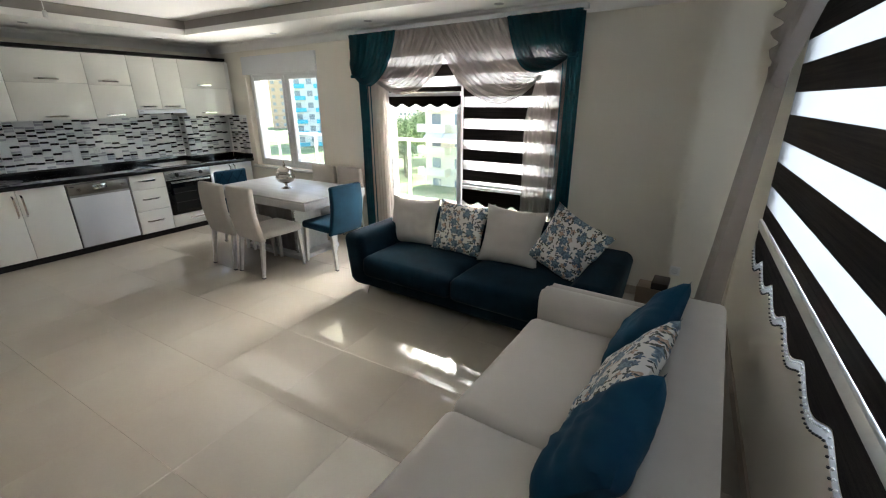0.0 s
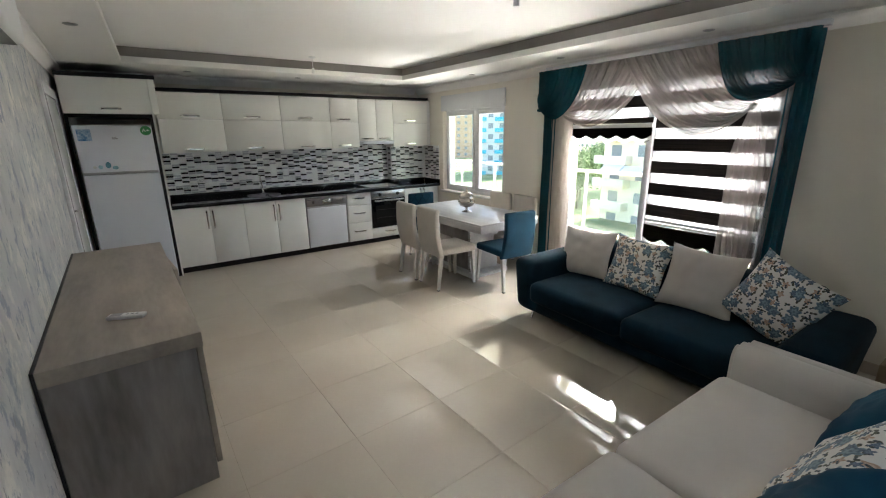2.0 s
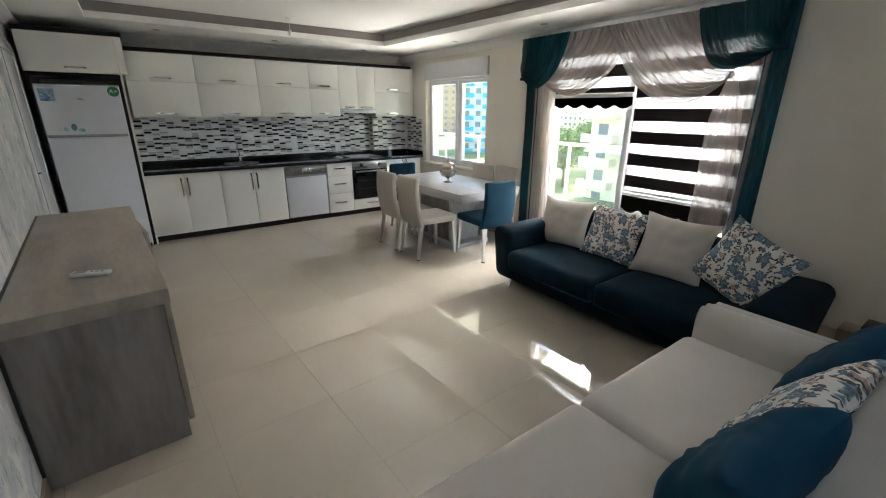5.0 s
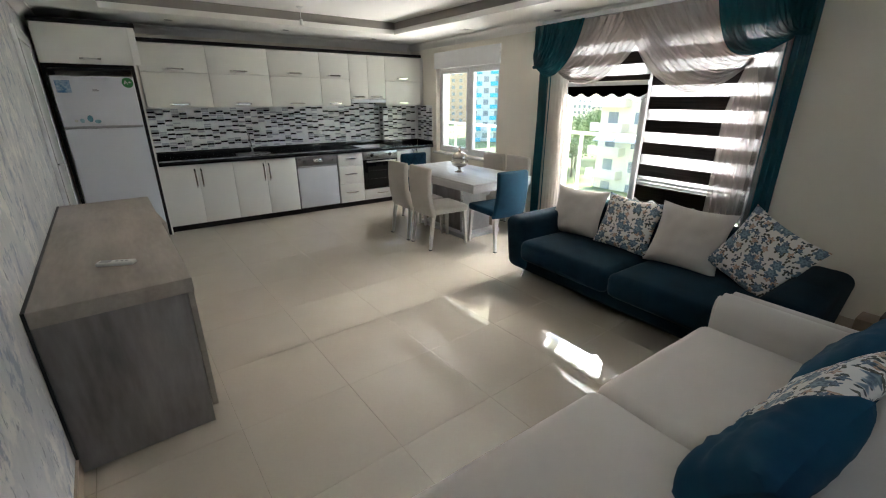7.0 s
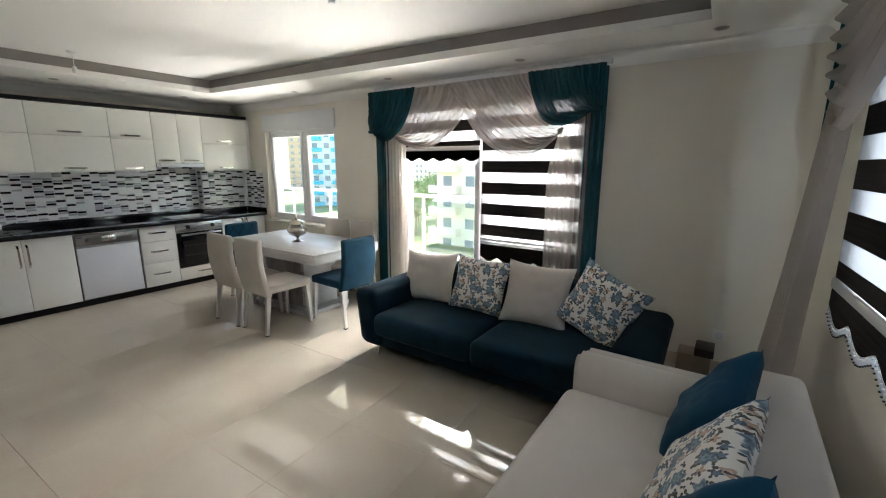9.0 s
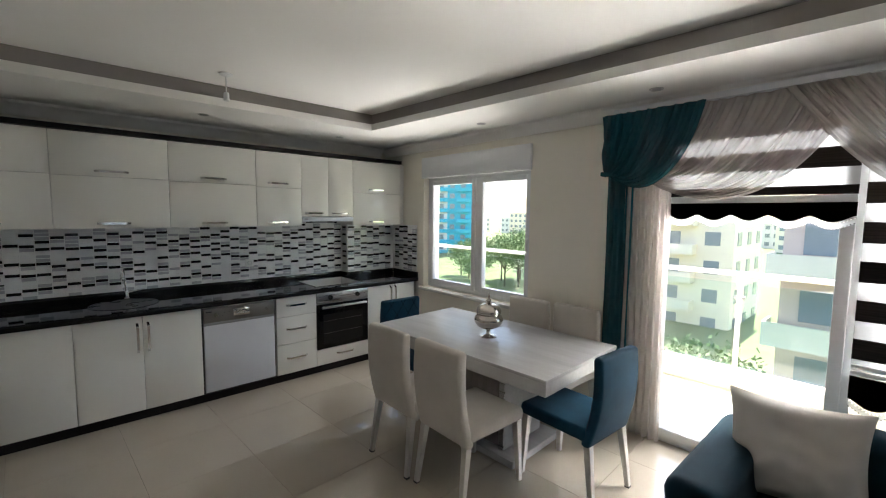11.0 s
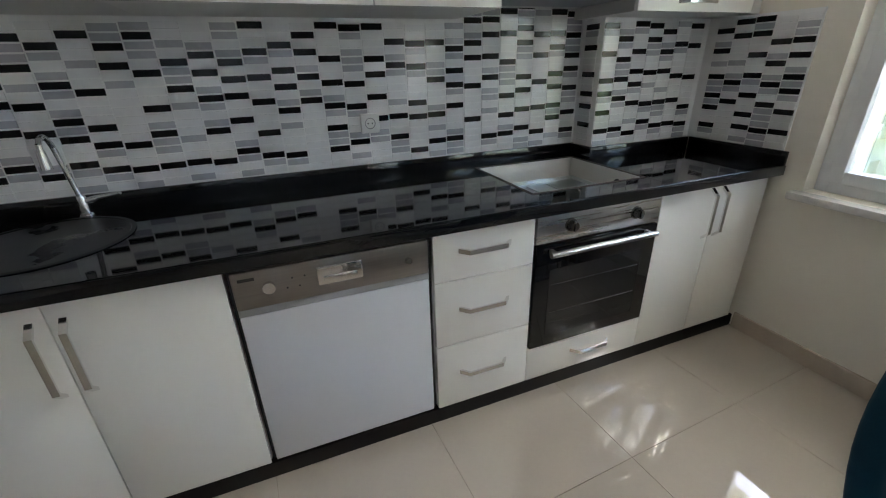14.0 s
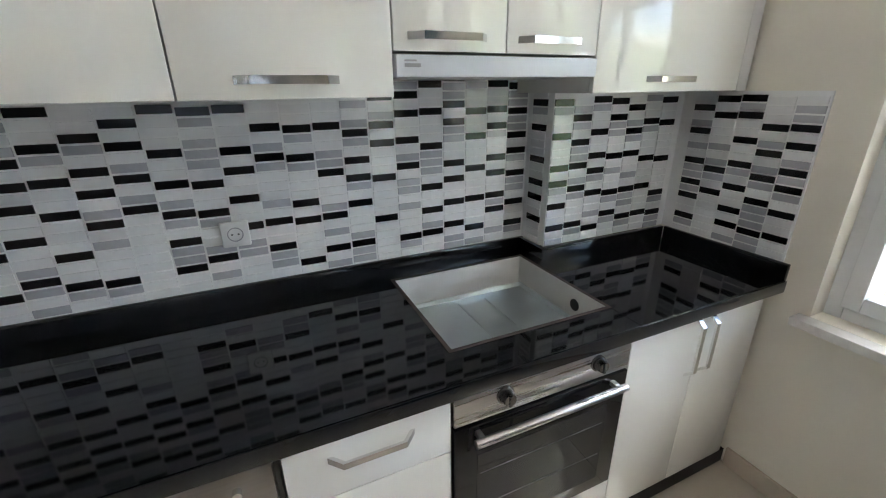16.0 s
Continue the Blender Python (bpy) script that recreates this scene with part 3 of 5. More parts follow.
def worktop_mesh():
    a, b, c, d = HOB
    y0, y1, xs, xe = 1.0, 4.995, -5.995, TFX
    boxes = [bm_box(xs, xe, d, y1, TZ0, TZ1, 0.003), bm_box(xs, a, c, d, TZ0, TZ1), bm_box(b, xe, c, d, TZ0, TZ1), bm_box(xs, xe, 2.40, c, TZ0, TZ1), bm_box(xs, xe, y0, 1.50, TZ0, TZ1)]
    # the stretch with the round sink hole
    cx, cy, r, n = SINK[0], SINK[1], 0.215, 48
    out = bmesh.new()
    for z, flip in ((TZ1, False), (TZ0, True)):
        ring, rim = [], []
        for k in range(n):
            t = 2 * math.pi * k / n
            u, v = math.cos(t), math.sin(t)
            ring.append(out.verts.new((cx + r * u, cy + r * v, z)))
            s = min((xe - cx) / u if u > 1e-9 else 1e9, (xs - cx) / u if u < -1e-9 else 1e9, (2.40 - cy) / v if v > 1e-9 else 1e9, (1.50 - cy) / v if v < -1e-9 else 1e9)
            rim.append(out.verts.new((cx + s * u, cy + s * v, z)))
        for k in range(n):
            f = (ring[k], rim[k], rim[(k + 1) % n], ring[(k + 1) % n])
            out.faces.new(f[::-1] if flip else f)
            if flip:
                out.faces.new((top_ring[k], ring[k], ring[(k + 1) % n], top_ring[(k + 1) % n]))
                out.faces.new((top_rim[k], rim[k], rim[(k + 1) % n], top_rim[(k + 1) % n]))
        top_ring, top_rim = ring, rim
    # corners that the fan leaves out
    for x in (xs, xe):
        for y in (1.50, 2.40):
            for z in (TZ0, TZ1):
                c0 = out.verts.new((x, y, z))
                same = [v for v in out.verts if v is not c0 and abs(v.co.z - z) < 1e-6]
                ex = min((v for v in same if abs(v.co.x - x) < 1e-6), key=lambda v: abs(v.co.y - y))
                ey = min((v for v in same if abs(v.co.y - y) < 1e-6), key=lambda v: abs(v.co.x - x))
                out.faces.new((c0, ex, ey))
    bmesh.ops.recalc_face_normals(out, faces=out.faces)
    return [out] + boxes


wt = thing("worktop", "black polished granite worktop with upstand", "worktop")
for bm in worktop_mesh():
    part("slab", bm, GRANITE, wt, "", False)
part("front_edge", bm_box(TFX, TFX + 0.004, 1.0, 4.995, TZ0 - 0.004, TZ1 - 0.002, 0.0015), GRANITE, wt)
part("upstand", bm_box(-5.995, -5.978, 1.0, 4.33, TZ1, 0.945, 0.002), GRANITE, wt)
part("upstand", bm_box(-5.835, -5.818, 4.325, 4.977, TZ1, 0.945, 0.002), GRANITE, wt)
part("upstand", bm_box(-5.978, -5.818, 4.308, 4.325, TZ1, 0.945, 0.002), GRANITE, wt)
part("upstand", bm_box(-5.818, TFX, 4.978, 4.995, TZ1, 0.945, 0.002), GRANITE, wt)
part("upstand", bm_box(-5.978, TFX, 1.0, 1.017, TZ1, 0.945, 0.002), GRANITE, wt)

# the opening for the missing hob, with a tray lying in it
hb = thing("hob_recess", "open worktop cut-out without a hob, white inside", "cut-out", ((HOB[0] + HOB[1]) / 2, (HOB[2] + HOB[3]) / 2, TZ0))
hx, hy = (HOB[1] - HOB[0]) / 2, (HOB[3] - HOB[2]) / 2
part("side", bm_box(-hx, -hx + 0.004, -hy, hy, -0.10, 0.038), CARCASS, hb)
part("side", bm_box(hx - 0.004, hx, -hy, hy, -0.10, 0.038), CARCASS, hb)
part("end", bm_box(-hx + 0.004, hx - 0.004, -hy, -hy + 0.004, -0.10, 0.038), CARCASS, hb)
part("end", bm_box(-hx + 0.004, hx - 0.004, hy - 0.004, hy, -0.10, 0.038), CARCASS, hb)
part("edge_band", frame_ring(-hx - 0.006, hx + 0.006, -hy - 0.006, hy + 0.006, 0.012, 0.0, 0.0015, 0.0), mat("raw_chipboard_edge", (0.07, 0.05, 0.045), 0.8), hb).matrix_basis = Matrix(((1, 0, 0, 0), (0, 0, 1, 0), (0, 1, 0, 0.042), (0, 0, 0, 1)))
part("bottom", bm_box(-hx, hx, -hy, hy, -0.105, -0.10), CARCASS, hb)
part("cable_hole", bm_rod((0.10, hy - 0.0055, -0.02), (0.10, hy - 0.003, -0.02), 0.022), DARKPLASTIC, hb)
tr = thing("metal_tray", "thin galvanised metal sheet tray lying in the cut-out", "tray", (HOB[0] + 0.27, (HOB[2] + HOB[3]) / 2 - 0.01, TZ0 - 0.099))
GALV = mat("galvanised_sheet", (0.66, 0.70, 0.70), 0.32, metal=1.0, var=0.02, scale=4, rough_var=0.04)
part("sheet", bm_box(-0.187, 0.19, -0.235, 0.235, 0.046, 0.050, 0.001), GALV, tr)
for y in (-0.06, 0.05):
    part("rib", bm_box(-0.15, 0.15, y, y + 0.008, 0.050, 0.055, 0.002), GALV, tr)
part("lip", join(bm_box(-0.19, 0.19, -0.237, -0.233, 0.0, 0.066), bm_box(-0.19, 0.19, 0.233, 0.237, 0.0, 0.066), bm_box(0.187, 0.19, -0.233, 0.233, 0.0, 0.066), bm_box(-0.19, -0.187, -0.233, 0.233, 0.0, 0.066)), GALV, tr)

DARKSINK = mat("dark_sink_steel", (0.07, 0.07, 0.072), 0.28, metal=1.0, var=0.03, rough_var=0.05)
sk = thing("sink", "round dark metal sink set in granite", "sink", (SINK[0], SINK[1], TZ1))
part("bowl", bm_lathe([(0.232, 0.0005), (0.234, 0.003), (0.222, 0.004), (0.212, -0.004), (0.205, -0.10), (0.18, -0.15), (0.05, -0.165), (0.03, -0.17)], 48), DARKSINK, sk)
fc = thing("faucet", "chrome kitchen tap with swan neck and side lever", "tap", (-5.915, 2.20, TZ1))
part("base", bm_lathe([(0.024, 0), (0.024, 0.008), (0.017, 0.015), (0.016, 0.06), (0.012, 0.075)], 20), CHROME, fc)
sp = [Vector(q) for q in ((0, 0, 0.06), (0.005, -0.010, 0.16), (0.010, -0.018, 0.245), (0.018, -0.022, 0.270), (0.032, -0.026, 0.282), (0.050, -0.029, 0.278), (0.062, -0.031, 0.262), (0.066, -0.032, 0.235))]
part("neck", join(*[bm_rod(p, q, 0.0085) for p, q in zip(sp, sp[1:])]), CHROME, fc)
part("nozzle", bm_rod((0.066, -0.032, 0.245), (0.067, -0.032, 0.185), 0.012, 0.0155), CHROME, fc)
part("lever", join(bm_rod((0, 0.01, 0.055), (0, 0.045, 0.06), 0.012), bm_rod((0, 0.045, 0.062), (0.03, 0.125, 0.078), 0.010, 0.006)), CHROME, fc)

# wall units
rows = ((1.03, 1.76, 1.925), (1.76, 2.50, 1.920), (2.50, 3.215, 1.912), (3.215, 3.665, 1.900), (4.27, 4.93, 1.885))
for a, b, m in rows:
    u = thing("wall_cabinet", "white gloss wall cabinet with two flap doors", "cabinet", (UX, a, 1.515), group="kitchen wall cabinets")
    part("body", bm_box(-0.395, -0.0195, 0.001, b - a - 0.001, 0.002, 0.735), CARCASS, u)
    hy = (b - a) / 2 - 0.01
    L = 0.215
    front(u, 0, b - a, 0.0, m - 1.515, hy, 0.040, "y", L)
    front(u, 0, b - a, m - 1.515, 0.737, hy, m - 1.515 + 0.042, "y", L)
u = thing("hood_cabinet", "white gloss two-door cabinet above the cooker hood", "cabinet", (UX, 3.665, 1.615), group="kitchen wall cabinets")
part("body", bm_box(-0.395, -0.0195, 0.001, 0.604, 0.002, 0.635), CARCASS, u)
front(u, 0, 0.305, 0, 0.637, 0.142, 0.034, "y", 0.21)
front(u, 0.305, 0.605, 0, 0.637, 0.445, 0.034, "y", 0.21)
h = thing("cooker_hood", "white slimline built-in cooker hood", "hood", (UX, 3.668, 1.56))
part("body", bm_box(-0.39, -0.03, 0.0, 0.599, 0.003, 0.052), CARCASS, h)
part("front_strip", bm_box(-0.03, 0.012, 0.0, 0.599, 0.0, 0.05, 0.005), WHITEGOODS, h)
part("filter", bm_box(-0.30, -0.06, 0.03, 0.57, -0.001, 0.003), GREYPLASTIC, h)
part("badge", join(bm_box(0.012, 0.0128, 0.02, 0.06, 0.022, 0.030), bm_box(0.012, 0.0128, 0.02, 0.05, 0.034, 0.038)), GREYPLASTIC, h)
structure("filler_panel", bm_box(-5.995, UX - 0.002, 4.932, 4.985, 1.515, 2.25), CARCASS, "white filler panel at the wall", "panel")
structure("kitchen_cornice", join(bm_box(-5.995, UX + 0.022, 1.035, 4.94, 2.255, 2.295, 0.003)), WENGE, "dark wenge cornice on the wall cabinets", "trim")

# fridge housing
u = thing("fridge_cabinet", "white cabinet above the fridge with dark wenge edges", "cabinet", (-5.25, 0.2, 0))
part("side_panel", bm_box(-0.745, 0.002, 0.787, 0.805, 0.0, 2.345, 0.001), LACQUER, u)
part("edge_strip", bm_box(-0.020, -0.003, 0.752, 0.786, 0.0, 1.965, 0.001), WENGE, u, "dark wenge edge")
part("side_panel", bm_box(-0.745, -0.003, 0.006, 0.022, 0.0, 2.345), CARCASS, u)
part("edge_strip", bm_box(-0.003, 0.004, 0.006, 0.036, 0.0, 1.965, 0.001), WENGE, u, "dark wenge edge")
part("edge_strip", bm_box(-0.003, 0.004, 0.036, 0.786, 1.925, 1.965, 0.001), WENGE, u, "dark wenge edge")
part("body", bm_box(-0.74, -0.02, 0.022, 0.785, 1.93, 2.345), CARCASS, u)
front(u, 0.006, 0.86, 1.968, 2.345, 0.42, 2.02, "y", 0.18)
part("cornice", bm_box(-0.745, 0.02, 0.0, 0.87, 2.345, 2.388, 0.003), WENGE, u, "dark wenge cornice")

f = thing("fridge", "white two-door fridge freezer with stickers", "fridge", (-5.14, 0.255, 0))
part("body", bm_box(-0.62, -0.065, 0.0, 0.70, 0.03, 1.84, 0.006), WHITEGOODS, f)
part("gasket", bm_box(-0.066, -0.058, 0.015, 0.685, 0.06, 1.83), DARKPLASTIC, f)
fd = part("freezer_door", bm_box(-0.058, 0.0, 0.0, 0.70, 1.335, 1.845, 0.014, 3), WHITEGOODS, f)
part("handle", bm_box(-0.03, 0.006, 0.01, 0.69, 1.322, 1.345, 0.004), GREYPLASTIC, fd, "grey grip strip")
part("sticker", bm_box(0.0, 0.001, 0.03, 0.15, 1.68, 1.80), mat("blue_print_sticker", (0.04, 0.16, 0.34), 0.4, tone=(0.55, 0.65, 0.75), scale=18), fd, "blue picture sticker")
part("badge", join(bm_box(0.0, 0.0015, 0.32, 0.375, 1.695, 1.706), bm_box(0.0, 0.0015, 0.32, 0.362, 1.711, 1.717)), GREYPLASTIC, fd)
dec = part("decal", bm_lathe([(0.002, 0), (0.052, 0), (0.052, 0.001), (0.002, 0.0011)], 28), mat("green_print", (0.03, 0.23, 0.07), 0.4, var=0.02), fd, "green round energy sticker")
dec.matrix_basis = pose(0.0, 0.64, 1.785, 90, 0, 90)
txt = bpy.data.curves.new("lettering", "FONT")
txt.body, txt.size, txt.extrude, txt.align_x, txt.align_y = "A+", 0.058, 0.0004, "CENTER", "CENTER"
txt.materials.append(WHITEPLASTIC)
lt = new("lettering", txt)
lt.parent = fd
lt.matrix_basis = pose(0.0018, 0.64, 1.785, 90, 0, 90)
for k, (yy, zz, ww, hh2, col) in enumerate(((0.24, 1.42, 0.05, 0.07, (0.10, 0.28, 0.36)), (0.17, 1.40, 0.04, 0.045, (0.35, 0.55, 0.62)), (0.30, 1.39, 0.055, 0.04, (0.22, 0.42, 0.50)), (0.12, 1.40, 0.03, 0.03, (0.65, 0.66, 0.60)))):
    part("sticker", moved(bm_lathe([(0.001, 0), (0.5, 0), (0.5, 1.0), (0.001, 1.0)], 12), Matrix.Translation((0, yy, zz)) @ Matrix(((0, 0, 0.001, 0), (ww, 0, 0, 0), (0, hh2, 0, 0), (0, 0, 0, 1)))), mat("sticker_print_%d" % k, col, 0.4, var=0.1, scale=40), fd)
fb = part("fridge_door", bm_box(-0.058, 0.0, 0.0, 0.70, 0.06, 1.318, 0.014, 3), WHITEGOODS, f)
part("foot", bm_box(-0.5, -0.05, 0.02, 0.68, 0.0, 0.05), DARKPLASTIC, f)

# ---- dining table and chairs ----
t = thing("dining_table", "pale grey wood-effect dining table on a box pedestal", "table", (-3.465, 4.18, 0), rz=2.3)
tx, ty = 0.81, 0.46
part("tabletop", bm_box(-tx, tx, -ty, ty, 0.722, 0.745, 0.003), PALEWOOD, t)
part("apron", bm_box(-tx + 0.004, tx - 0.004, -ty + 0.004, ty - 0.004, 0.645, 0.7205, 0.002), PALEWOOD, t)
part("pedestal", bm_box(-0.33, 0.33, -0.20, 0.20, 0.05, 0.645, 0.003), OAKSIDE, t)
for sx in (-1, 1):
    part("pedestal_end", bm_box(sx * 0.335 - 0.02, sx * 0.335 + 0.02, -0.225, 0.225, 0.05, 0.645, 0.003), PALEWOOD, t)
    part("metal_strip", bm_box(sx * 0.335 - 0.022, sx * 0.335 + 0.022, -0.232, -0.225, 0.05, 0.645, 0.001), STEEL, t, "brushed metal strip")
part("base_plate", bm_box(-0.48, 0.48, -0.29, 0.29, 0.0, 0.05, 0.004), PALEWOOD, t)


def chair(cloth, label, top=0.93, category="chair"):
    """Faces +y; its back legs stand at y = 0."""
    c = thing("dining_chair", label, category, group="chairs round the dining table")
    part("seat", moved(bm_box(-0.215, 0.215, 0.03, 0.51, 0.395, 0.475, 0.028, 4), Matrix.Identity(4)), cloth, c)

    bm = bm_box(-0.215, 0.215, -0.03, 0.03, 0.37, top - 0.01, 0.022, 3)
    bmesh.ops.subdivide_edges(bm, edges=[e for e in bm.edges if abs(e.verts[0].co.z - e.verts[1].co.z) > 0.3], cuts=8)
    for v in bm.verts:
        s = (v.co.z - 0.37) / (top - 0.38)
        v.co.y += 0.045 - 0.055 * s - 0.03 * math.sin(s * math.pi) + 0.012 * math.cos(v.co.x * 6)
        v.co.x *= 1.0 - 0.06 * s
        v.co.z += 0.012 * math.cos(v.co.x * 7) * s
    part("backrest", bm, cloth, c)
    for sx in (-1, 1):
        part("leg", leg_mesh(sx * 0.18, 0.045, sx * 0.20, -0.01), LEGPAINT, c)
        part("leg", leg_mesh(sx * 0.185, 0.47, sx * 0.20, 0.49), LEGPAINT, c)
        part("leg_cap", bm_box(sx * 0.20 - 0.014, sx * 0.20 + 0.014, -0.024, 0.004, 0.0, 0.012), DARKPLASTIC, c)
    return c


def leg_mesh(xt, yt, xb, yb):
    bm = bm_box(-1, 1, -1, 1, 0, 1)
    for v in bm.verts:
        k = v.co.z
        r = 0.014 + 0.008 * k
        v.co = (v.co.x * r + xb + (xt - xb) * k, v.co.y * r + yb + (yt - yb) * k, 0.004 + 0.396 * k)
    bmesh.ops.bevel(bm, geom=list(bm.edges), offset=0.003, segments=1, affect="EDGES")
    return bm


LEGPAINT = mat("pale_silver_leg_paint", (0.60, 0.57, 0.53), 0.3, metal=0.4, var=0.02)
beige = chair(BEIGE, "beige upholstered dining chair with pale tapered legs")
beige.matrix_basis = pose(-3.56, 3.35, 0, 0, 0, 0)
copy_thing(beige, pose(-3.09, 3.37, 0, 0, 0, -1))
copy_thing(beige, pose(-3.56, 4.84, 0, 0, 0, 181))
copy_thing(beige, pose(-3.11, 4.86, 0, 0, 0, 179))
blue = chair(TEALCHAIR, "teal velvet dining chair with quilted back and pale legs", 0.90)
blue.matrix_basis = pose(-2.42, 4.11, 0, 0, 0, 87)


def quilt_line(a, slope, top=0.90):
    """A sewn seam over the front of a chair back, from its foot slantwise to its top."""
    pts = []
    for k in range(25):
        z = 0.47 + (top - 0.49) * k / 24
        x = a + slope * (z - 0.47)
        if abs(x) > 0.185:
            continue
        q = (z - 0.37) / (top - 0.38)
        pts.append(Vector((x * (1 - 0.06 * q), 0.0305 + 0.045 - 0.055 * q - 0.03 * math.sin(q * math.pi) + 0.012 * math.cos(x * 6), z)))
    return join(*[bm_rod(p, q, 0.0028, seg=6) for p, q in zip(pts, pts[1:])]) if len(pts) > 1 else None


for a in (-0.40, -0.27, -0.14, -0.01, 0.12):
    for sgn in (1, -1):
        bm = quilt_line(a * sgn, sgn * 0.72)
        if bm is not None:
            part("seam", bm, TEAL, blue)
blue2 = copy_thing(blue, pose(-4.375, 4.045, 0, 0, 0, -91))

v = thing("silver_urn", "silver-plated lidded footed bowl with finial", "ornament", (-3.41, 4.14, 0.745))
part("bowl", bm_lathe([(0.062, 0), (0.064, 0.006), (0.05, 0.012), (0.02, 0.022), (0.014, 0.04), (0.02, 0.055), (0.045, 0.064), (0.085, 0.085), (0.105, 0.115), (0.108, 0.135), (0.10, 0.155), (0.088, 0.165), (0.085, 0.172), (0.092, 0.182), (0.09, 0.19)], 40), SILVER, v)
part("lid", bm_lathe([(0.09, 0.19), (0.094, 0.196), (0.092, 0.206), (0.084, 0.222), (0.066, 0.238), (0.042, 0.249), (0.02, 0.254), (0.012, 0.262), (0.019, 0.272), (0.013, 0.283), (0.007, 0.292), (0.010, 0.302), (0.004, 0.320), (0.001, 0.338)], 40), SILVER, v)


# ---- sofas ----
def seat_cushion(x0, x1, y0, y1, z0, z1, puff=0.02, r=0.05):
    bm = bm_box(x0, x1, y0, y1, z0, z1, r, 4)
    bmesh.ops.subdivide_edges(bm, edges=[e for e in bm.edges if e.calc_length() > 0.25], cuts=10, use_grid_fill=True)
    cx, cy, hx, hy = (x0 + x1) / 2, (y0 + y1) / 2, (x1 - x0) / 2, (y1 - y0) / 2
    for v in bm.verts:
        if v.co.z > (z0 + z1) / 2:
            v.co.z += puff * max(0, 1 - ((v.co.x - cx) / hx) ** 2) * max(0, 1 - ((v.co.y - cy) / hy) ** 2) + 0.004 * noise.noise(v.co * 5)
    return bm


def cushion(w, h, d, seed=0.0, crease=0.012):
    """A stuffed cushion standing on its lower edge, facing -y."""
    bm = bmesh.new()
    n = 22
    sides = []
    for side in (-1, 1):
        grid = []
        for j in range(n + 1):
            row = []
            for i in range(n + 1):
                u, v = 2 * i / n - 1, 2 * j / n - 1
                e = max(0.0, (1 - u ** 4)) ** 0.55 * max(0.0, (1 - v ** 4)) ** 0.55
                px = u * (1 - 0.11 * (1 - v * v)) * w / 2
                pz = v * (1 - 0.11 * (1 - u * u)) * h / 2
                wr = crease * noise.noise((u * 2.2 + seed, v * 2.2, side * 3.0)) + crease * 0.5 * noise.noise((u * 6 + seed, v * 3, side))
                row.append((px, side * (d / 2 * e + wr * e), pz + h / 2))
            grid.append(row)
        sides.append(grid)
    front_v = [[bm.verts.new(p) for p in row] for row in sides[0]]
    back_v = [[front_v[j][i] if i in (0, n) or j in (0, n) else bm.verts.new(sides[1][j][i]) for i in range(n + 1)] for j in range(n + 1)]
    for g in (front_v, back_v):
        for j in range(n):
            for i in range(n):
                bm.faces.new((g[j][i], g[j][i + 1], g[j + 1][i + 1], g[j + 1][i]))
    return bm


def cushion_at(m, material, label, w=0.47, h=0.47, d=0.16, seed=0.0, crease=0.012):
    ob = tagged(part("cushion", cushion(w, h, d, seed, crease), material), label, "cushion", "sofa cushions")
    ob.matrix_basis = m
    return ob


def arm_mesh(x0, x1, y0, y1, z0, z1, lean):
    """A rounded arm that leans outwards to the top."""
    bm = bm_box(x0, x1, y0, y1, z0, z1, 0.07, 5)
    for v in bm.verts:
        s = (v.co.z - z0) / (z1 - z0)
        v.co.x += lean * math.sin(min(1.0, max(0.0, s)) * 2.2)
    return bm


# teal sofa; its front looks to -y
s = thing("teal_sofa", "dark teal velvet sofa with rounded arms and chrome feet", "sofa", (-0.78, 3.63, 0))
part("base", bm_box(-1.08, 0.96, 0.05, 0.92, 0.07, 0.25, 0.04, 3), TEAL, s)
for x0, x1 in ((-0.99, -0.06), (-0.06, 0.87)):
    part("seat_cushion", seat_cushion(x0, x1, -0.02, 0.76, 0.19, 0.385, 0.025, 0.06), TEAL, s)
part("backrest", arm_mesh(-1.0, 0.88, 0.74, 0.95, 0.15, 0.705, 0.0), TEAL, s)
part("arm", arm_mesh(-1.14, -0.91, -0.01, 0.93, 0.09, 0.585, -0.07), TEAL, s)
part("arm", arm_mesh(0.81, 1.07, -0.01, 0.93, 0.09, 0.565, 0.06), TEAL, s)
for x in (-1.0, 0.88):
    for y in (0.09, 0.82):
        part("foot", bm_rod((x, y - 0.03, 0.0), (x, y + 0.02, 0.12), 0.010, 0.02), CHROME, s, "chrome foot")
cushion_at(pose(-1.62, 4.16, 0.37, -20, 0, 9), CREAM, "plain cream cushion leaning on the teal sofa", w=0.53, h=0.475, seed=1)
cushion_at(pose(-1.11, 4.15, 0.37, -22, 3, 4), FLORAL, "blue floral print cushion on the teal sofa", w=0.51, h=0.485, seed=2)
cushion_at(pose(-0.585, 4.13, 0.375, -21, 2, 4), CREAM, "plain cream cushion on the teal sofa", w=0.54, h=0.505, seed=3)
cushion_at(pose(-0.20, 4.13, 0.40, -17, 24, -8), FLORAL, "blue floral print cushion tilted in the sofa corner", w=0.51, h=0.51, seed=4)

# cream sofa; its front looks to -x
s = thing("cream_sofa", "cream velour sofa with rolled arms", "sofa", (-0.06, 1.04, 0))
L = 2.61
part("base", bm_box(0.05, 0.95, 0.04, L - 0.04, 0.06, 0.24, 0.03, 3), SOFACREAM, s)
for y0, y1 in ((0.14, 1.375), (1.375, 2.38)):
    part("seat_cushion", seat_cushion(0.0, 0.76, y0, y1, 0.20, 0.40, 0.015, 0.06), SOFACREAM, s)


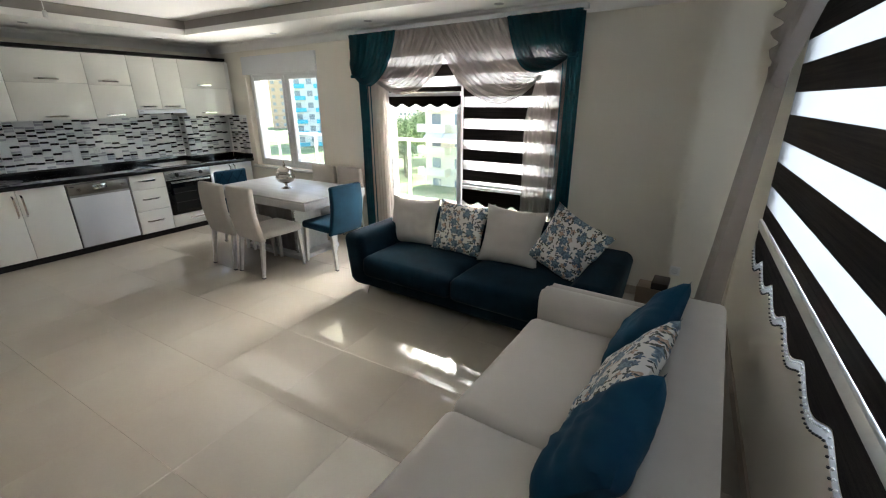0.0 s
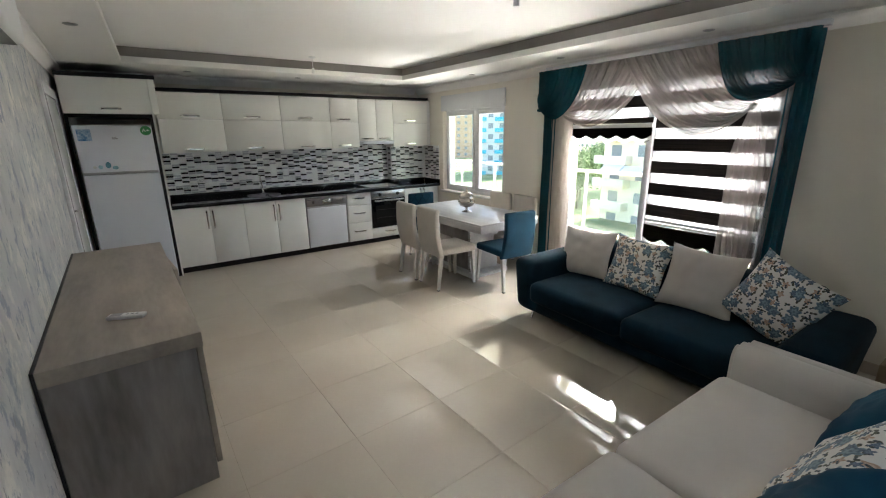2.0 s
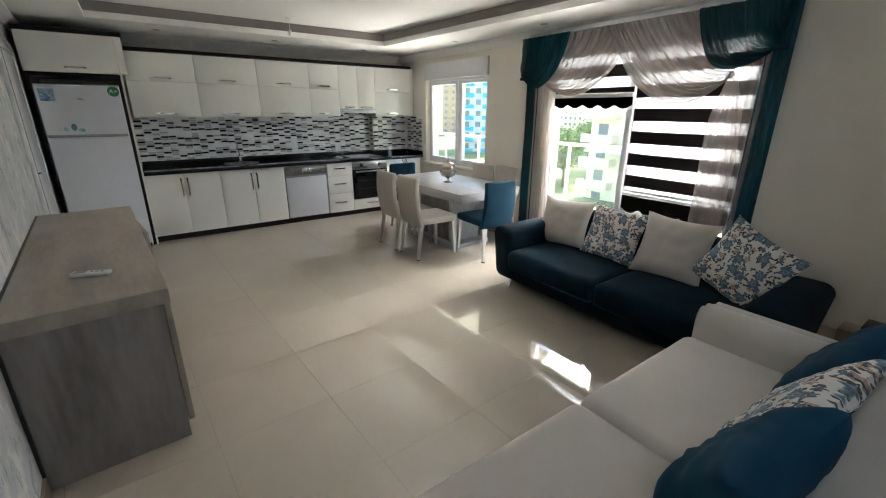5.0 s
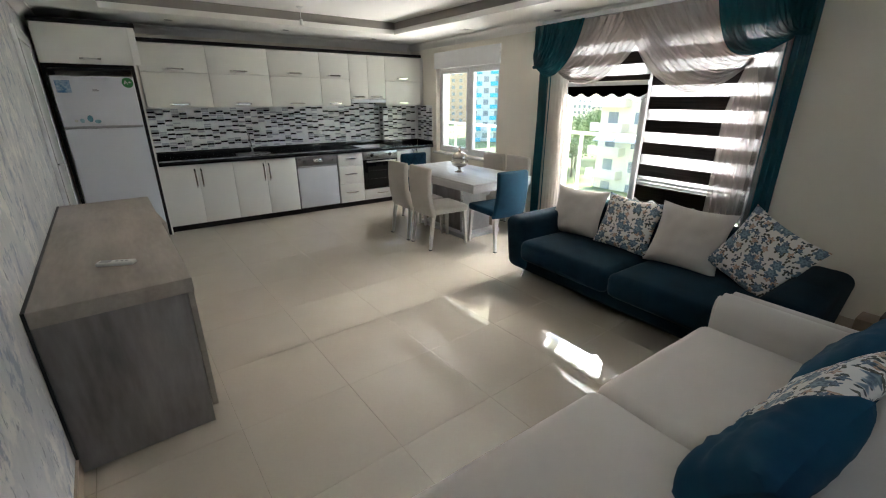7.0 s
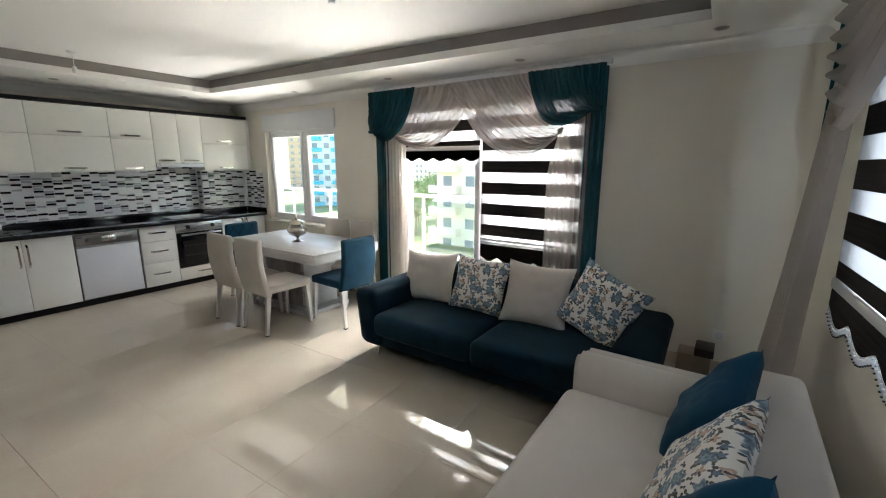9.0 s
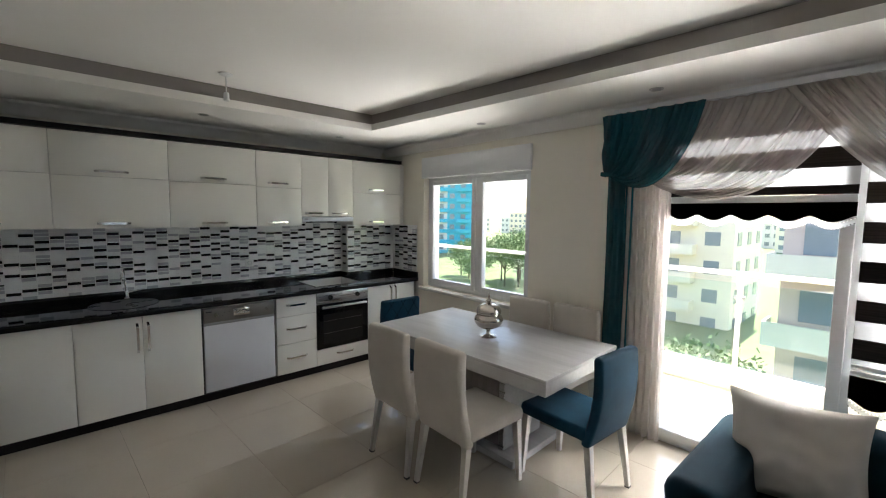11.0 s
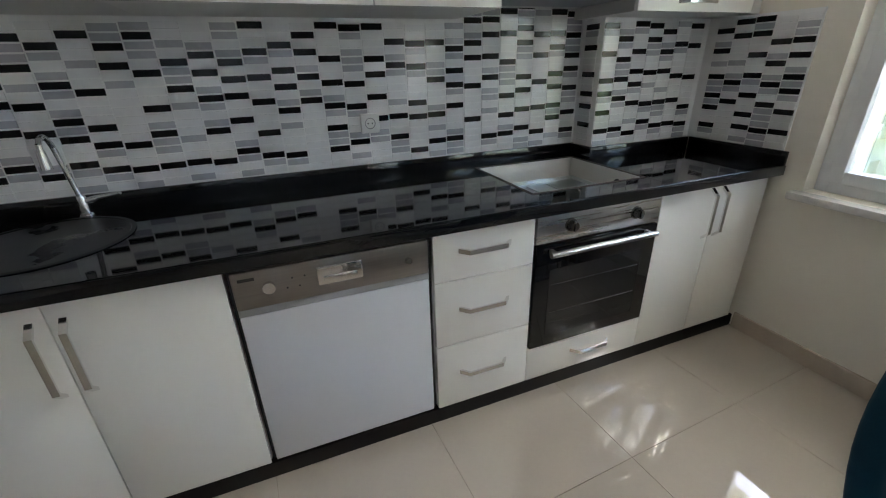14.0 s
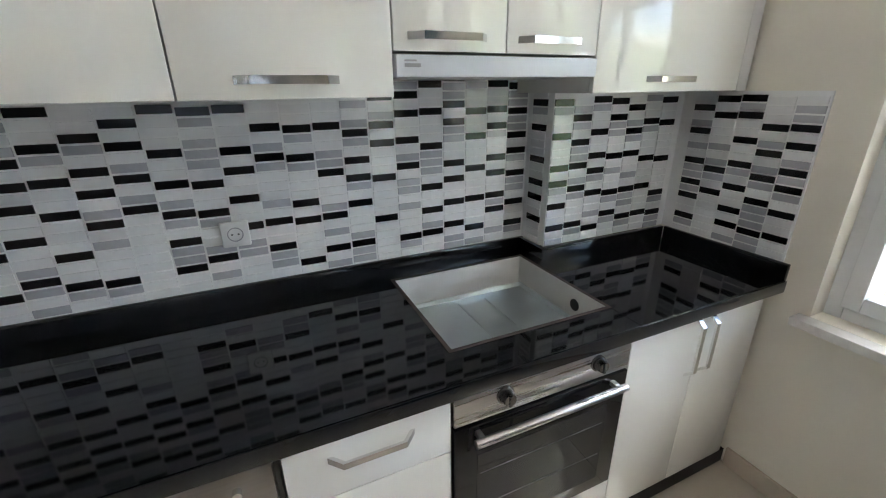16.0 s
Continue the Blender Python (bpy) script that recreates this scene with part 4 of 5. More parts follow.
def roll_arm(y0, y1, side):
    out = []
    for k in range(0, 13):
        a = math.pi * k / 12
        out.append((0.5 * (y0 + y1) + 0.5 * (y1 - y0) * math.cos(a), 0.48 + 0.10 * math.sin(a)))
    out += [(y0, 0.08), (y1, 0.08)]
    return out


for y0, y1 in ((2.37, 2.53), (0.0, 0.15)):
    bm = bm_prism(roll_arm(y0, y1, 1), "x", 0.03, 0.80)
    bmesh.ops.bevel(bm, geom=[e for e in bm.edges if abs(e.verts[0].co.x - e.verts[1].co.x) < 1e-6], offset=0.025, segments=3, affect="EDGES")
    part("arm", bm, SOFACREAM, s)
    bm = bm_prism(roll_arm(y0 + 0.07, y1 + 0.06, 1), "x", 0.06, 0.80)
    bmesh.ops.bevel(bm, geom=[e for e in bm.edges if abs(e.verts[0].co.x - e.verts[1].co.x) < 1e-6], offset=0.02, segments=3, affect="EDGES")
    part("arm_outer_roll", bm, SOFACREAM, s)
bm = bm_box(0.74, 0.97, 0.02, L - 0.02, 0.12, 0.66, 0.04, 4)
for v in bm.verts:
    v.co.x += 0.05 * (v.co.z - 0.12) / 0.54
part("backrest", bm, SOFACREAM, s)
for x in (0.1, 0.9):
    for y in (0.08, L - 0.08):
        part("foot", bm_rod((x, y, 0.0), (x, y, 0.08), 0.02, 0.028), CHROME, s)
cushion_at(pose(0.49, 3.27, 0.41, -34, 10, -98), TEALCUSH, "teal velour cushion on the cream sofa", w=0.48, seed=5)
cushion_at(pose(0.47, 2.78, 0.41, -35, 11, -99), FLORAL, "blue floral cushion on the cream sofa", w=0.54, h=0.48, d=0.14, seed=6)
cushion_at(pose(0.48, 2.36, 0.41, -34, 11, -98), TEALCUSH, "creased teal velour cushion on the cream sofa", w=0.49, h=0.47, d=0.20, seed=7, crease=0.02)
cushion_at(pose(0.52, 1.56, 0.41, -30, 0, -90), FLORAL, "blue floral cushion at the sofa end", w=0.46, seed=8)

# brown box on the floor by the wall, behind the sofas
bx = thing("brown_box", "small brown wooden box on the floor by the wall", "box", (0.48, 4.82, 0))
part("body", bm_box(-0.11, 0.11, -0.09, 0.09, 0.0, 0.20, 0.004), mat("tan_board", (0.36, 0.27, 0.19), 0.6, var=0.06, scale=8), bx)
part("lid", bm_box(0.0, 0.125, -0.10, 0.10, 0.201, 0.262, 0.006), mat("dark_brown_board", (0.045, 0.028, 0.022), 0.5, var=0.08, scale=8), bx, "dark brown lid pushed aside")

# ---- sideboard ----
c = thing("sideboard", "grey oak-effect low sideboard with a thick top", "sideboard")
c.matrix_basis = SOUTH
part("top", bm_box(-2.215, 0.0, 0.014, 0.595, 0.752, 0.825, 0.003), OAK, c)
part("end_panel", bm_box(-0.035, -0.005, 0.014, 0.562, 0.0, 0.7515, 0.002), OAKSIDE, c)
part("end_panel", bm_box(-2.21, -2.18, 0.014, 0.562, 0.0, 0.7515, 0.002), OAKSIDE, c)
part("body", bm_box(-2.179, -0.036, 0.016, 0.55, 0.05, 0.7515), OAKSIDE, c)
for k in range(3):
    a = -2.21 + 0.735 * k
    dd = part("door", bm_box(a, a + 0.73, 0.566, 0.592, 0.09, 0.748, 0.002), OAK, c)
    if k == 0:
        dd.matrix_basis = pose(a, 0.566, 0, 0, 0, 4) @ pose(-a, -0.566, 0)
part("back_edge", bm_box(-2.215, 0.0, 0.001, 0.013, 0.0, 0.826), DARKPLASTIC, c, "black back strip")
r = thing("remote_control", "white air conditioner remote control lying on the sideboard", "remote", (-1.72, 0.70, 0.825), rz=67)
part("body", bm_box(-0.085, 0.085, -0.025, 0.025, 0.0, 0.020, 0.008, 3), WHITEPLASTIC, r)
part("screen", bm_box(-0.07, -0.02, -0.017, 0.017, 0.0195, 0.0208), GREYPLASTIC, r)
for k in range(3):
    part("button", bm_box(0.0 + 0.022 * k, 0.012 + 0.022 * k, -0.006, 0.006, 0.0195, 0.0215, 0.001), GREYPLASTIC, r)

# ---- curtains and blinds at the balcony door ----


def spline(pts, u):
    """A smooth curve through evenly spaced points."""
    n = len(pts) - 1
    k = min(int(u * n), n - 1)
    f = u * n - k
    p = [np.array(pts[max(0, min(n, k + d))], float) for d in (-1, 0, 1, 2)]
    return 0.5 * (2 * p[1] + (p[2] - p[0]) * f + (2 * p[0] - 5 * p[1] + 4 * p[2] - p[3]) * f * f + (3 * p[1] - p[0] - 3 * p[2] + p[3]) * f ** 3)


def swag(outer, inner, depth, folds, y, seed=0.0, nu=44, nv=150):
    """Cloth hung from the rail and gathered at a tie. outer and inner are its two edges:
    the point on the rail, the point that the edge sags towards, and the point at the tie, as (x, z)."""
    o, i = [np.array(p, float) for p in outer], [np.array(p, float) for p in inner]

    def fn(u, v):
        w = v + 0.035 * math.sin(9 * v + seed) * math.sin(math.pi * v) + 0.012 * noise.noise((u * 2, v * 14, seed))
        p0, p1, p2 = (a + (b - a) * w for a, b in zip(i, o))
        p = p0 * (1 - u) ** 2 + 2 * p1 * u * (1 - u) + p2 * u * u
        gather = 0.55 + 0.45 * math.sin(math.pi * min(1.0, u * 1.1))
        f = math.sin(2 * math.pi * folds * (v + 0.03 * math.sin(5 * u + seed)) + 1.6 * noise.noise((u * 1.2, v * 9, seed)))
        fine = 0.35 * math.sin(2 * math.pi * folds * 2.7 * v + 3 * u + seed)
        return (p[0], y - 0.05 * v * math.sin(math.pi * u) + depth * 0.5 * gather * (f + fine), p[1] + 0.006 * f * math.sin(math.pi * u))
    return bm_sheet(fn, nu, nv)


def drape(a, b, z0, z1, y, folds, depth, seed=0.0, pinch=None, nu=90, nv=24, axis="x"):
    def fn(u, v):
        z = z1 + (z0 - z1) * v
        x = a + (b - a) * u
        if pinch:
            pz, pc, pk = pinch
            k = 1 - pk * math.exp(-((z - pz) / 0.25) ** 2)
            x = pc + (x - pc) * k
        f = math.sin(2 * math.pi * folds * u + seed + 0.5 * math.sin(2.2 * v + seed))
        yy = y + depth * 0.5 * f * (0.6 + 0.4 * v) + 0.01 * noise.noise((u * 4, v * 3, seed))
        return (x, yy, z) if axis == "x" else (yy, x, z)
    return bm_sheet(fn, nu, nv)


cr = thing("curtain_rail", "white ceiling curtain rail", "rail", (-1.62, 4.91, 2.385))
part("track", bm_box(-1.25, 1.30, -0.03, 0.03, 0.012, 0.05), UPVC, cr)
ct = thing("curtain_set", "draped cream voile and teal organza curtains with swags", "curtain", (0, 0, 0))
ZT = 2.392
part("teal_drape", drape(-2.93, -2.72, 0.02, ZT, 4.945, 5, 0.045, 0.3), TEALVOILE, ct, "teal organza side drape")
part("teal_drape", drape(-0.52, -0.35, 0.02, ZT, 4.945, 4, 0.045, 1.3), TEALVOILE, ct, "teal organza side drape")
part("voile_drape", drape(-2.78, -2.46, 0.03, ZT - 0.02, 4.925, 7, 0.04, 0.0), SHEER, ct, "cream voile drape")
part("voile_drape", drape(-0.82, -0.55, 0.03, 1.92, 4.915, 6, 0.04, 2.0, pinch=(1.92, -0.69, 0.75)), SHEER, ct, "cream voile drape hanging from the knot")
part("voile_panel", drape(-0.66, -0.47, 0.03, ZT - 0.02, 4.935, 3, 0.03, 1.1), SHEERFLAT, ct, "thin straight voile panel")
part("voile_swag", swag([(-1.55, ZT), (-1.85, 1.50), (-2.58, 1.88)], [(-2.52, ZT), (-2.55, 2.12), (-2.62, 1.95)], 0.05, 12, 4.905, 1.0), SHEERSWAG, ct, "cream voile swag")
part("voile_swag", swag([(-1.88, ZT), (-1.18, 1.30), (-0.71, 1.86)], [(-0.86, ZT), (-0.78, 2.12), (-0.66, 1.94)], 0.05, 13, 4.875, 2.0), SHEERSWAG, ct, "cream voile swag")
part("knot", moved(bm_lathe([(0.004, -0.03), (0.016, -0.024), (0.02, 0.0), (0.016, 0.024), (0.004, 0.03)], 16), pose(-0.69, 4.885, 1.89, 0, 35, 0)), SHEER, ct, "gathered voile knot")
part("teal_swag", swag([(-2.26, ZT), (-2.40, 1.66), (-2.84, 1.93)], [(-2.94, ZT), (-2.93, 2.15), (-2.91, 1.99)], 0.04, 9, 4.835, 0.4), TEALVOILE, ct, "teal organza swag")
part("teal_swag", swag([(-1.00, ZT), (-0.84, 1.72), (-0.44, 2.02)], [(-0.34, ZT), (-0.36, 2.2), (-0.40, 2.09)], 0.04, 9, 4.825, 0.9), TEALSWAG, ct, "sheer teal organza swag")
part("tieback", bm_box(-2.935, -2.845, 4.825, 4.90, 1.95, 1.985, 0.012), TEALVOILE, ct)
part("tieback", bm_box(-0.44, -0.36, 4.815, 4.90, 2.035, 2.075, 0.012), TEALVOILE, ct)


def band(a, b, z0, z1, p, axis):
    return bm_box(a, b, p, p + 0.0012, z0, z1) if axis == "x" else bm_box(p, p + 0.0012, a, b, z0, z1)


def zebra_blind(name, label, a, b, ztop, zbot, dark, light, first, p, axis="x"):
    """A blind of dark woven and clear bands by turns, from ztop down to zbot."""
    th = thing(name, label, "blind")
    z, is_dark = ztop, first
    while z > zbot + 1e-3:
        h = dark if is_dark else light
        lo = max(zbot, z - h)
        part("dark_band" if is_dark else "clear_band", band(a, b, lo, z, p, axis), ZEBRA_D if is_dark else ZEBRA_L, th, "", False)
        z, is_dark = lo, not is_dark
    return th


def scallop(th, a, b, z_top, drop, wave, n, p, axis):
    """A scalloped dark valance with a beaded fringe below it."""
    def edge(u):
        return z_top - drop - wave * (0.5 - 0.5 * math.cos(2 * math.pi * n * u)) ** 0.7

    def fn(u, v):
        x, z = a + (b - a) * u, z_top + (edge(u) - z_top) * v
        return (x, p, z) if axis == "x" else (p, x, z)
    part("valance", bm_sheet(fn, 16 * n, 2, 0.0015), ZEBRA_D, th, "dark scalloped valance", False)

    def lace(u, v):
        x, z = a + (b - a) * u, edge(u) - 0.004 - 0.038 * v
        return (x, p, z) if axis == "x" else (p, x, z)
    part("lace", bm_sheet(lace, 16 * n, 1), ZEBRA_L, th, "white lace trim", False)
    for i in range(14 * n):
        u = (i + 0.5) / (14 * n)
        for row, (dz, m) in enumerate(((0.012, WHITEPLASTIC), (0.040, DARKPLASTIC))):
            x, z = a + (b - a) * u, edge(u) - dz
            c0 = (x, p - 0.004, z) if axis == "x" else (p - 0.004, x, z)
            bm = bmesh.new()
            bmesh.ops.create_icosphere(bm, subdivisions=1, radius=0.0045)
            bmesh.ops.translate(bm, verts=bm.verts, vec=c0)
            BEADS.setdefault((th.name, row), []).append(bm)


BEADS = {}
zb = zebra_blind("zebra_blind", "brown and white striped roller blind lowered over the side window", -1.515, -0.53, 2.274, 0.868, 0.113, 0.098, True, 4.978)
part("bottom_rail", bm_box(-1.515, -0.53, 4.966, 4.986, 0.838, 0.866, 0.006), UPVC, zb)
part("bottom_rail", bm_box(-1.515, -0.53, 4.968, 4.984, 0.803, 0.834, 0.005), UPVC, zb)
part("head_box", bm_box(-1.52, -0.52, 4.955, 4.995, 2.275, 2.34, 0.006), UPVC, zb)
scallop(zb, -1.515, -0.53, 0.803, 0.13, 0.045, 5, 4.972, "x")
zd = zebra_blind("zebra_blind", "brown and white striped roller blind pulled up over the balcony door", -2.50, -1.545, 2.264, 1.792, 0.113, 0.098, True, 4.978)
part("bottom_rail", bm_box(-2.50, -1.545, 4.966, 4.986, 1.747, 1.79, 0.006), UPVC, zd)
part("head_box", bm_box(-2.51, -1.54, 4.955, 4.995, 2.265, 2.33, 0.006), UPVC, zd)
scallop(zd, -2.50, -1.545, 1.747, 0.075, 0.036, 5, 4.972, "x")
zr = zebra_blind("zebra_blind", "brown and white striped roller blind on the side wall window", 1.0, 3.88, 2.32, 1.09, 0.128, 0.102, True, 1.135, "y")
part("bottom_rail", bm_box(1.122, 1.148, 1.0, 3.88, 1.040, 1.088, 0.006), UPVC, zr)
scallop(zr, 1.0, 3.88, 1.04, 0.09, 0.06, 9, 1.13, "y")
zr.matrix_basis = EAST
for (nm, row), bms in BEADS.items():
    tagged(part("bead_fringe", join(*bms), WHITEPLASTIC if row == 0 else DARKPLASTIC, bpy.data.objects[nm], "row of small beads"), kind="stuff")

# side window curtain
cs = thing("side_curtain", "cream voile curtain with teal drape by the side window", "curtain")
cs.matrix_basis = EAST


def side_drape(u, v):
    spread = 0.24 + 0.24 * v ** 1.5
    return (1.09 - 0.13 * v - 0.06 * math.sin(2 * math.pi * 5 * u + 1.5 * v) * (0.4 + 0.6 * v), 3.82 + spread * u, 2.42 - 2.38 * v)


part("voile_drape", bm_sheet(side_drape, 80, 30), SHEER, cs)
part("teal_drape", drape(4.40, 4.58, 1.75, 2.42, 1.13, 4, 0.04, 0.2, axis="y"), TEALVOILE, cs)


def side_swag(u, v):
    p = spline([(4.05, 2.42), (3.5, 2.42), (3.0, 2.42), (2.5, 2.42)], u) * (1 - v) + spline([(3.98, 1.83), (3.78, 1.76), (3.3, 2.0), (2.6, 2.38)], u) * v
    return (1.04 + 0.025 * math.sin(2 * math.pi * 7 * v + 2 * u) - 0.03 * math.sin(math.pi * v), p[0], p[1])


part("voile_swag", bm_sheet(side_swag, 40, 70), SHEERSWAG, cs)

# ---- ceiling things ----


def spot_at(x, y):
    s = thing("downlight", "round brushed recessed ceiling spotlight, off", "spotlight", (x, y, ZS), group="ceiling spotlights")
    part("rim", bm_lathe([(0.030, 0.004), (0.030, -0.002), (0.040, -0.005), (0.043, -0.002), (0.043, 0.001)], 24), STEEL, s)
    part("lens", bm_lathe([(0.001, -0.001), (0.029, -0.001), (0.029, 0.003), (0.001, 0.003)], 20), GREYPLASTIC, s)


for x, y in ((-5.45, 1.42), (-5.45, 2.75), (-5.58, 4.10), (-4.02, 4.68), (-2.51, 4.71), (-1.04, 4.75), (-3.3, 0.6), (0.4, 4.7)):
    spot_at(x, y)


def pendant(x, y, drop):
    p = thing("ceiling_lamp_holder", "white bare ceiling lamp holder on a short cord", "lamp holder", (x, y, ZC))
    part("rose", bm_lathe([(0.045, 0.0), (0.045, -0.008), (0.02, -0.02), (0.008, -0.022)], 20), WHITEPLASTIC, p)
    part("cord", bm_rod((0, 0, -0.02), (0, 0, -drop + 0.05), 0.004, seg=8), WHITEPLASTIC, p)
    part("socket", bm_lathe([(0.012, -drop + 0.06), (0.018, -drop + 0.05), (0.02, -drop + 0.005), (0.016, -drop)], 16), WHITEPLASTIC, p)


pendant(-4.70, 2.73, 0.19)
pendant(-1.36, 2.98, 0.165)
part_ac = thing("air_conditioner", "white wall air conditioner with dark louvre slot", "air conditioner")
part_ac.matrix_basis = SOUTH @ pose(-0.055, 0, 2.09)
part("body", bm_box(-0.42, 0.42, 0.0, 0.20, 0.0, 0.29, 0.03, 4), WHITEPLASTIC, part_ac)
part("slot", bm_box(-0.40, 0.40, 0.118, 0.172, -0.003, 0.03, 0.004), DARKPLASTIC, part_ac)
# dark strip stands in for the shadow line along the wall
part("back_gap", bm_box(-0.415, 0.415, 0.0, 0.007, -0.004, 0.01), DARKPLASTIC, part_ac)


def socket(at, rz, label):
    s = thing("wall_socket", label, "socket", at, rz, group="wall sockets")
    part("plate", bm_box(0.0, 0.010, -0.041, 0.041, -0.041, 0.041, 0.005, 3), WHITEPLASTIC, s)
    part("well", moved(bm_lathe([(0.021, 0.0), (0.023, 0.003), (0.020, 0.003), (0.019, -0.001)], 24), pose(0.0085, 0, 0, 0, 90, 0)), GREYPLASTIC, s)
    for y in (-0.009, 0.009):
        part("pin_hole", bm_rod((0.0085, y, 0), (0.0105, y, 0), 0.003, seg=8), DARKPLASTIC, s)


socket((-5.985, 3.25, 1.12), 0, "white earthed wall socket on the mosaic tiles")
socket((-5.985, 1.42, 1.12), 0, "white earthed wall socket on the mosaic tiles")
socket((0.62, 4.999, 0.30), -90, "white earthed wall socket above the skirting")

# ---- outside ----
GROUNDZ = -10.0
LAWN = mat("lawn", (0.11, 0.16, 0.055), 0.9, tone=(0.18, 0.19, 0.09), scale=0.08, bump_scale=3)
ASPH = mat("asphalt", (0.055, 0.055, 0.055), 0.9, var=0.05, scale=0.5)
PLASTER = mat("cream_render", (0.84, 0.76, 0.61), 0.8, var=0.03, scale=0.3)
PINKPL = mat("pale_pink_render", (0.66, 0.52, 0.44), 0.8, var=0.03, scale=0.3)
WHITEPL = mat("white_render", (0.70, 0.70, 0.68), 0.8, var=0.03, scale=0.3)
AQUA = mat("turquoise_render", (0.05, 0.42, 0.55), 0.6, var=0.03, scale=0.3)
DARKWIN = mat("dark_window_glass", (0.24, 0.28, 0.30), 0.08, var=0.05)
TERRA = mat("terracotta_tiles", (0.42, 0.16, 0.10), 0.8, var=0.08, scale=2)
LEAF = mat("green_leaves", (0.09, 0.155, 0.05), 0.7, tone=(0.14, 0.21, 0.075), scale=3)
BARK = mat("bark", (0.12, 0.09, 0.06), 0.9, var=0.1)
BALC = mat("pale_balcony_tile", (0.72, 0.68, 0.61), 0.5, var=0.04, scale=3)
structure("ground", bm_box(-1500, 1500, 12, 2500, GROUNDZ - 0.5, GROUNDZ), LAWN, "green lawns and open ground below", "ground")
structure("road", bm_box(-300, 300, 27.5, 33, GROUNDZ + 0.004, GROUNDZ + 0.02), ASPH, "grey asphalt street", "road")
structure("balcony_floor", bm_box(X0 - 5.0, X1 + 0.25, Y1 + 0.25, 6.75, -0.16, -0.03), BALC, "pale tiled balcony floor in the sun", "balcony")
structure("balcony_kerb", bm_box(X0 - 5.0, X1 + 0.25, 6.55, 6.75, -0.03, 0.16, 0.01), PLASTER, "low rendered balcony kerb", "kerb")
structure("balcony_above", bm_box(X0 - 5.0, X1 + 0.25, Y1 + 0.25, 6.80, 2.85, 3.05), CEIL, "underside of the balcony above", "ceiling")

bl = thing("balustrade", "glass balcony balustrade with white metal posts and rail", "balustrade", (0, 6.62, 0.16))
part("top_rail", bm_box(X0 - 5.0, X1 + 0.2, -0.03, 0.03, 0.93, 0.975, 0.012, 3), UPVC, bl)
for k in range(-4, 7):
    x = -5.75 + 1.12 * k
    part("post", bm_box(x - 0.02, x + 0.02, -0.02, 0.02, 0.0, 0.93, 0.004), UPVC, bl)
    part("bracket", bm_box(x - 0.05, x + 0.05, -0.01, 0.01, 0.70, 0.74, 0.003), STEEL, bl)
    if k < 6:
        pane("pane", bm_box(x + 0.04, x + 1.08, -0.004, 0.004, 0.05, 0.86), bl, GREENGLASS)


def building(name, label, at, w, d, storeys, wall_m, band_m, cols, balcony=True, roof=None, roof_m=None, rz=0.0):
    """A block of flats: storeys 3 m high, with windows and balconies on its front (-y) and its sides."""
    b = thing(name, label, "building", at, rz)
    H = 3.0 * storeys
    part("wall", bm_box(-w / 2, w / 2, 0, d, 0, H), wall_m, b, "", False)
    part("roof", bm_box(-w / 2 - 0.3, w / 2 + 0.3, -0.3, d + 0.3, H, H + 0.35) if roof is None else bm_prism([(-w / 2 - 0.6, H), (w / 2 + 0.6, H), (w / 4, H + roof), (-w / 4, H + roof)], "y", -0.6, d + 0.6), roof_m or wall_m, b, "", False)
    step = w / cols
    glass0 = bpy.data.meshes.new("window")
    wb = bm_box(-0.7, 0.7, -0.06, 0.02, 0, 1.4)
    wb.to_mesh(glass0)
    wb.free()
    glass0.materials.append(DARKWIN)
    for s in range(storeys):
        for c in range(cols):
            o = new("window", glass0)
            o.parent = b
            o.location = (-w / 2 + step * (c + 0.5), 0, 3.0 * s + 1.0)
        for k in range(max(1, int(d / 4))):
            for sx in (-1, 1):
                o = new("window", glass0)
                o.parent = b
                o.matrix_basis = pose(sx * w / 2, 2 + 4 * k, 3.0 * s + 1.0, 0, 0, 90 * sx)
        if balcony:
            for c in range(0, cols, 2):
                x = -w / 2 + step * (c + 0.5)
                q = part("balcony", bm_box(x - step * 0.62, x + step * 0.62, -1.5, 0, 3.0 * s + 0.0, 3.0 * s + 0.22), band_m, b, "", False)
                part("parapet", join(bm_box(x - step * 0.62, x + step * 0.62, -1.5, -1.4, 3.0 * s + 0.22, 3.0 * s + 1.05), bm_box(x - step * 0.62, x - step * 0.62 + 0.1, -1.4, 0, 3.0 * s + 0.22, 3.0 * s + 1.05), bm_box(x + step * 0.62 - 0.1, x + step * 0.62, -1.4, 0, 3.0 * s + 0.22, 3.0 * s + 1.05)), band_m, q, "", False)
    return b


tower = building("apartment_tower", "tall white and turquoise apartment tower", (-91.6, 85, GROUNDZ), 19, 14, 16, WHITEPL, AQUA, 6, rz=47)
part("facade_panel", bm_box(0.2, 9.6, -0.05, 0.0, 0, 48), AQUA, tower, "turquoise facade panel", False)
building("apartment_tower", "tall tan apartment tower far off", (-168, 132, GROUNDZ), 18, 14, 17, mat("tan_render", (0.50, 0.36, 0.24), 0.8, var=0.04, scale=0.3), WHITEPL, 5, balcony=False, rz=47)
cream_block = building("apartment_building", "cream rendered apartment block with balconies and pink sunshades", (-24, 51.5, GROUNDZ - 1.4), 22.6, 12, 7, PLASTER, PLASTER, 6)
PINKCLOTH = mat("pink_cloth", (0.62, 0.24, 0.32), 0.85, var=0.05)
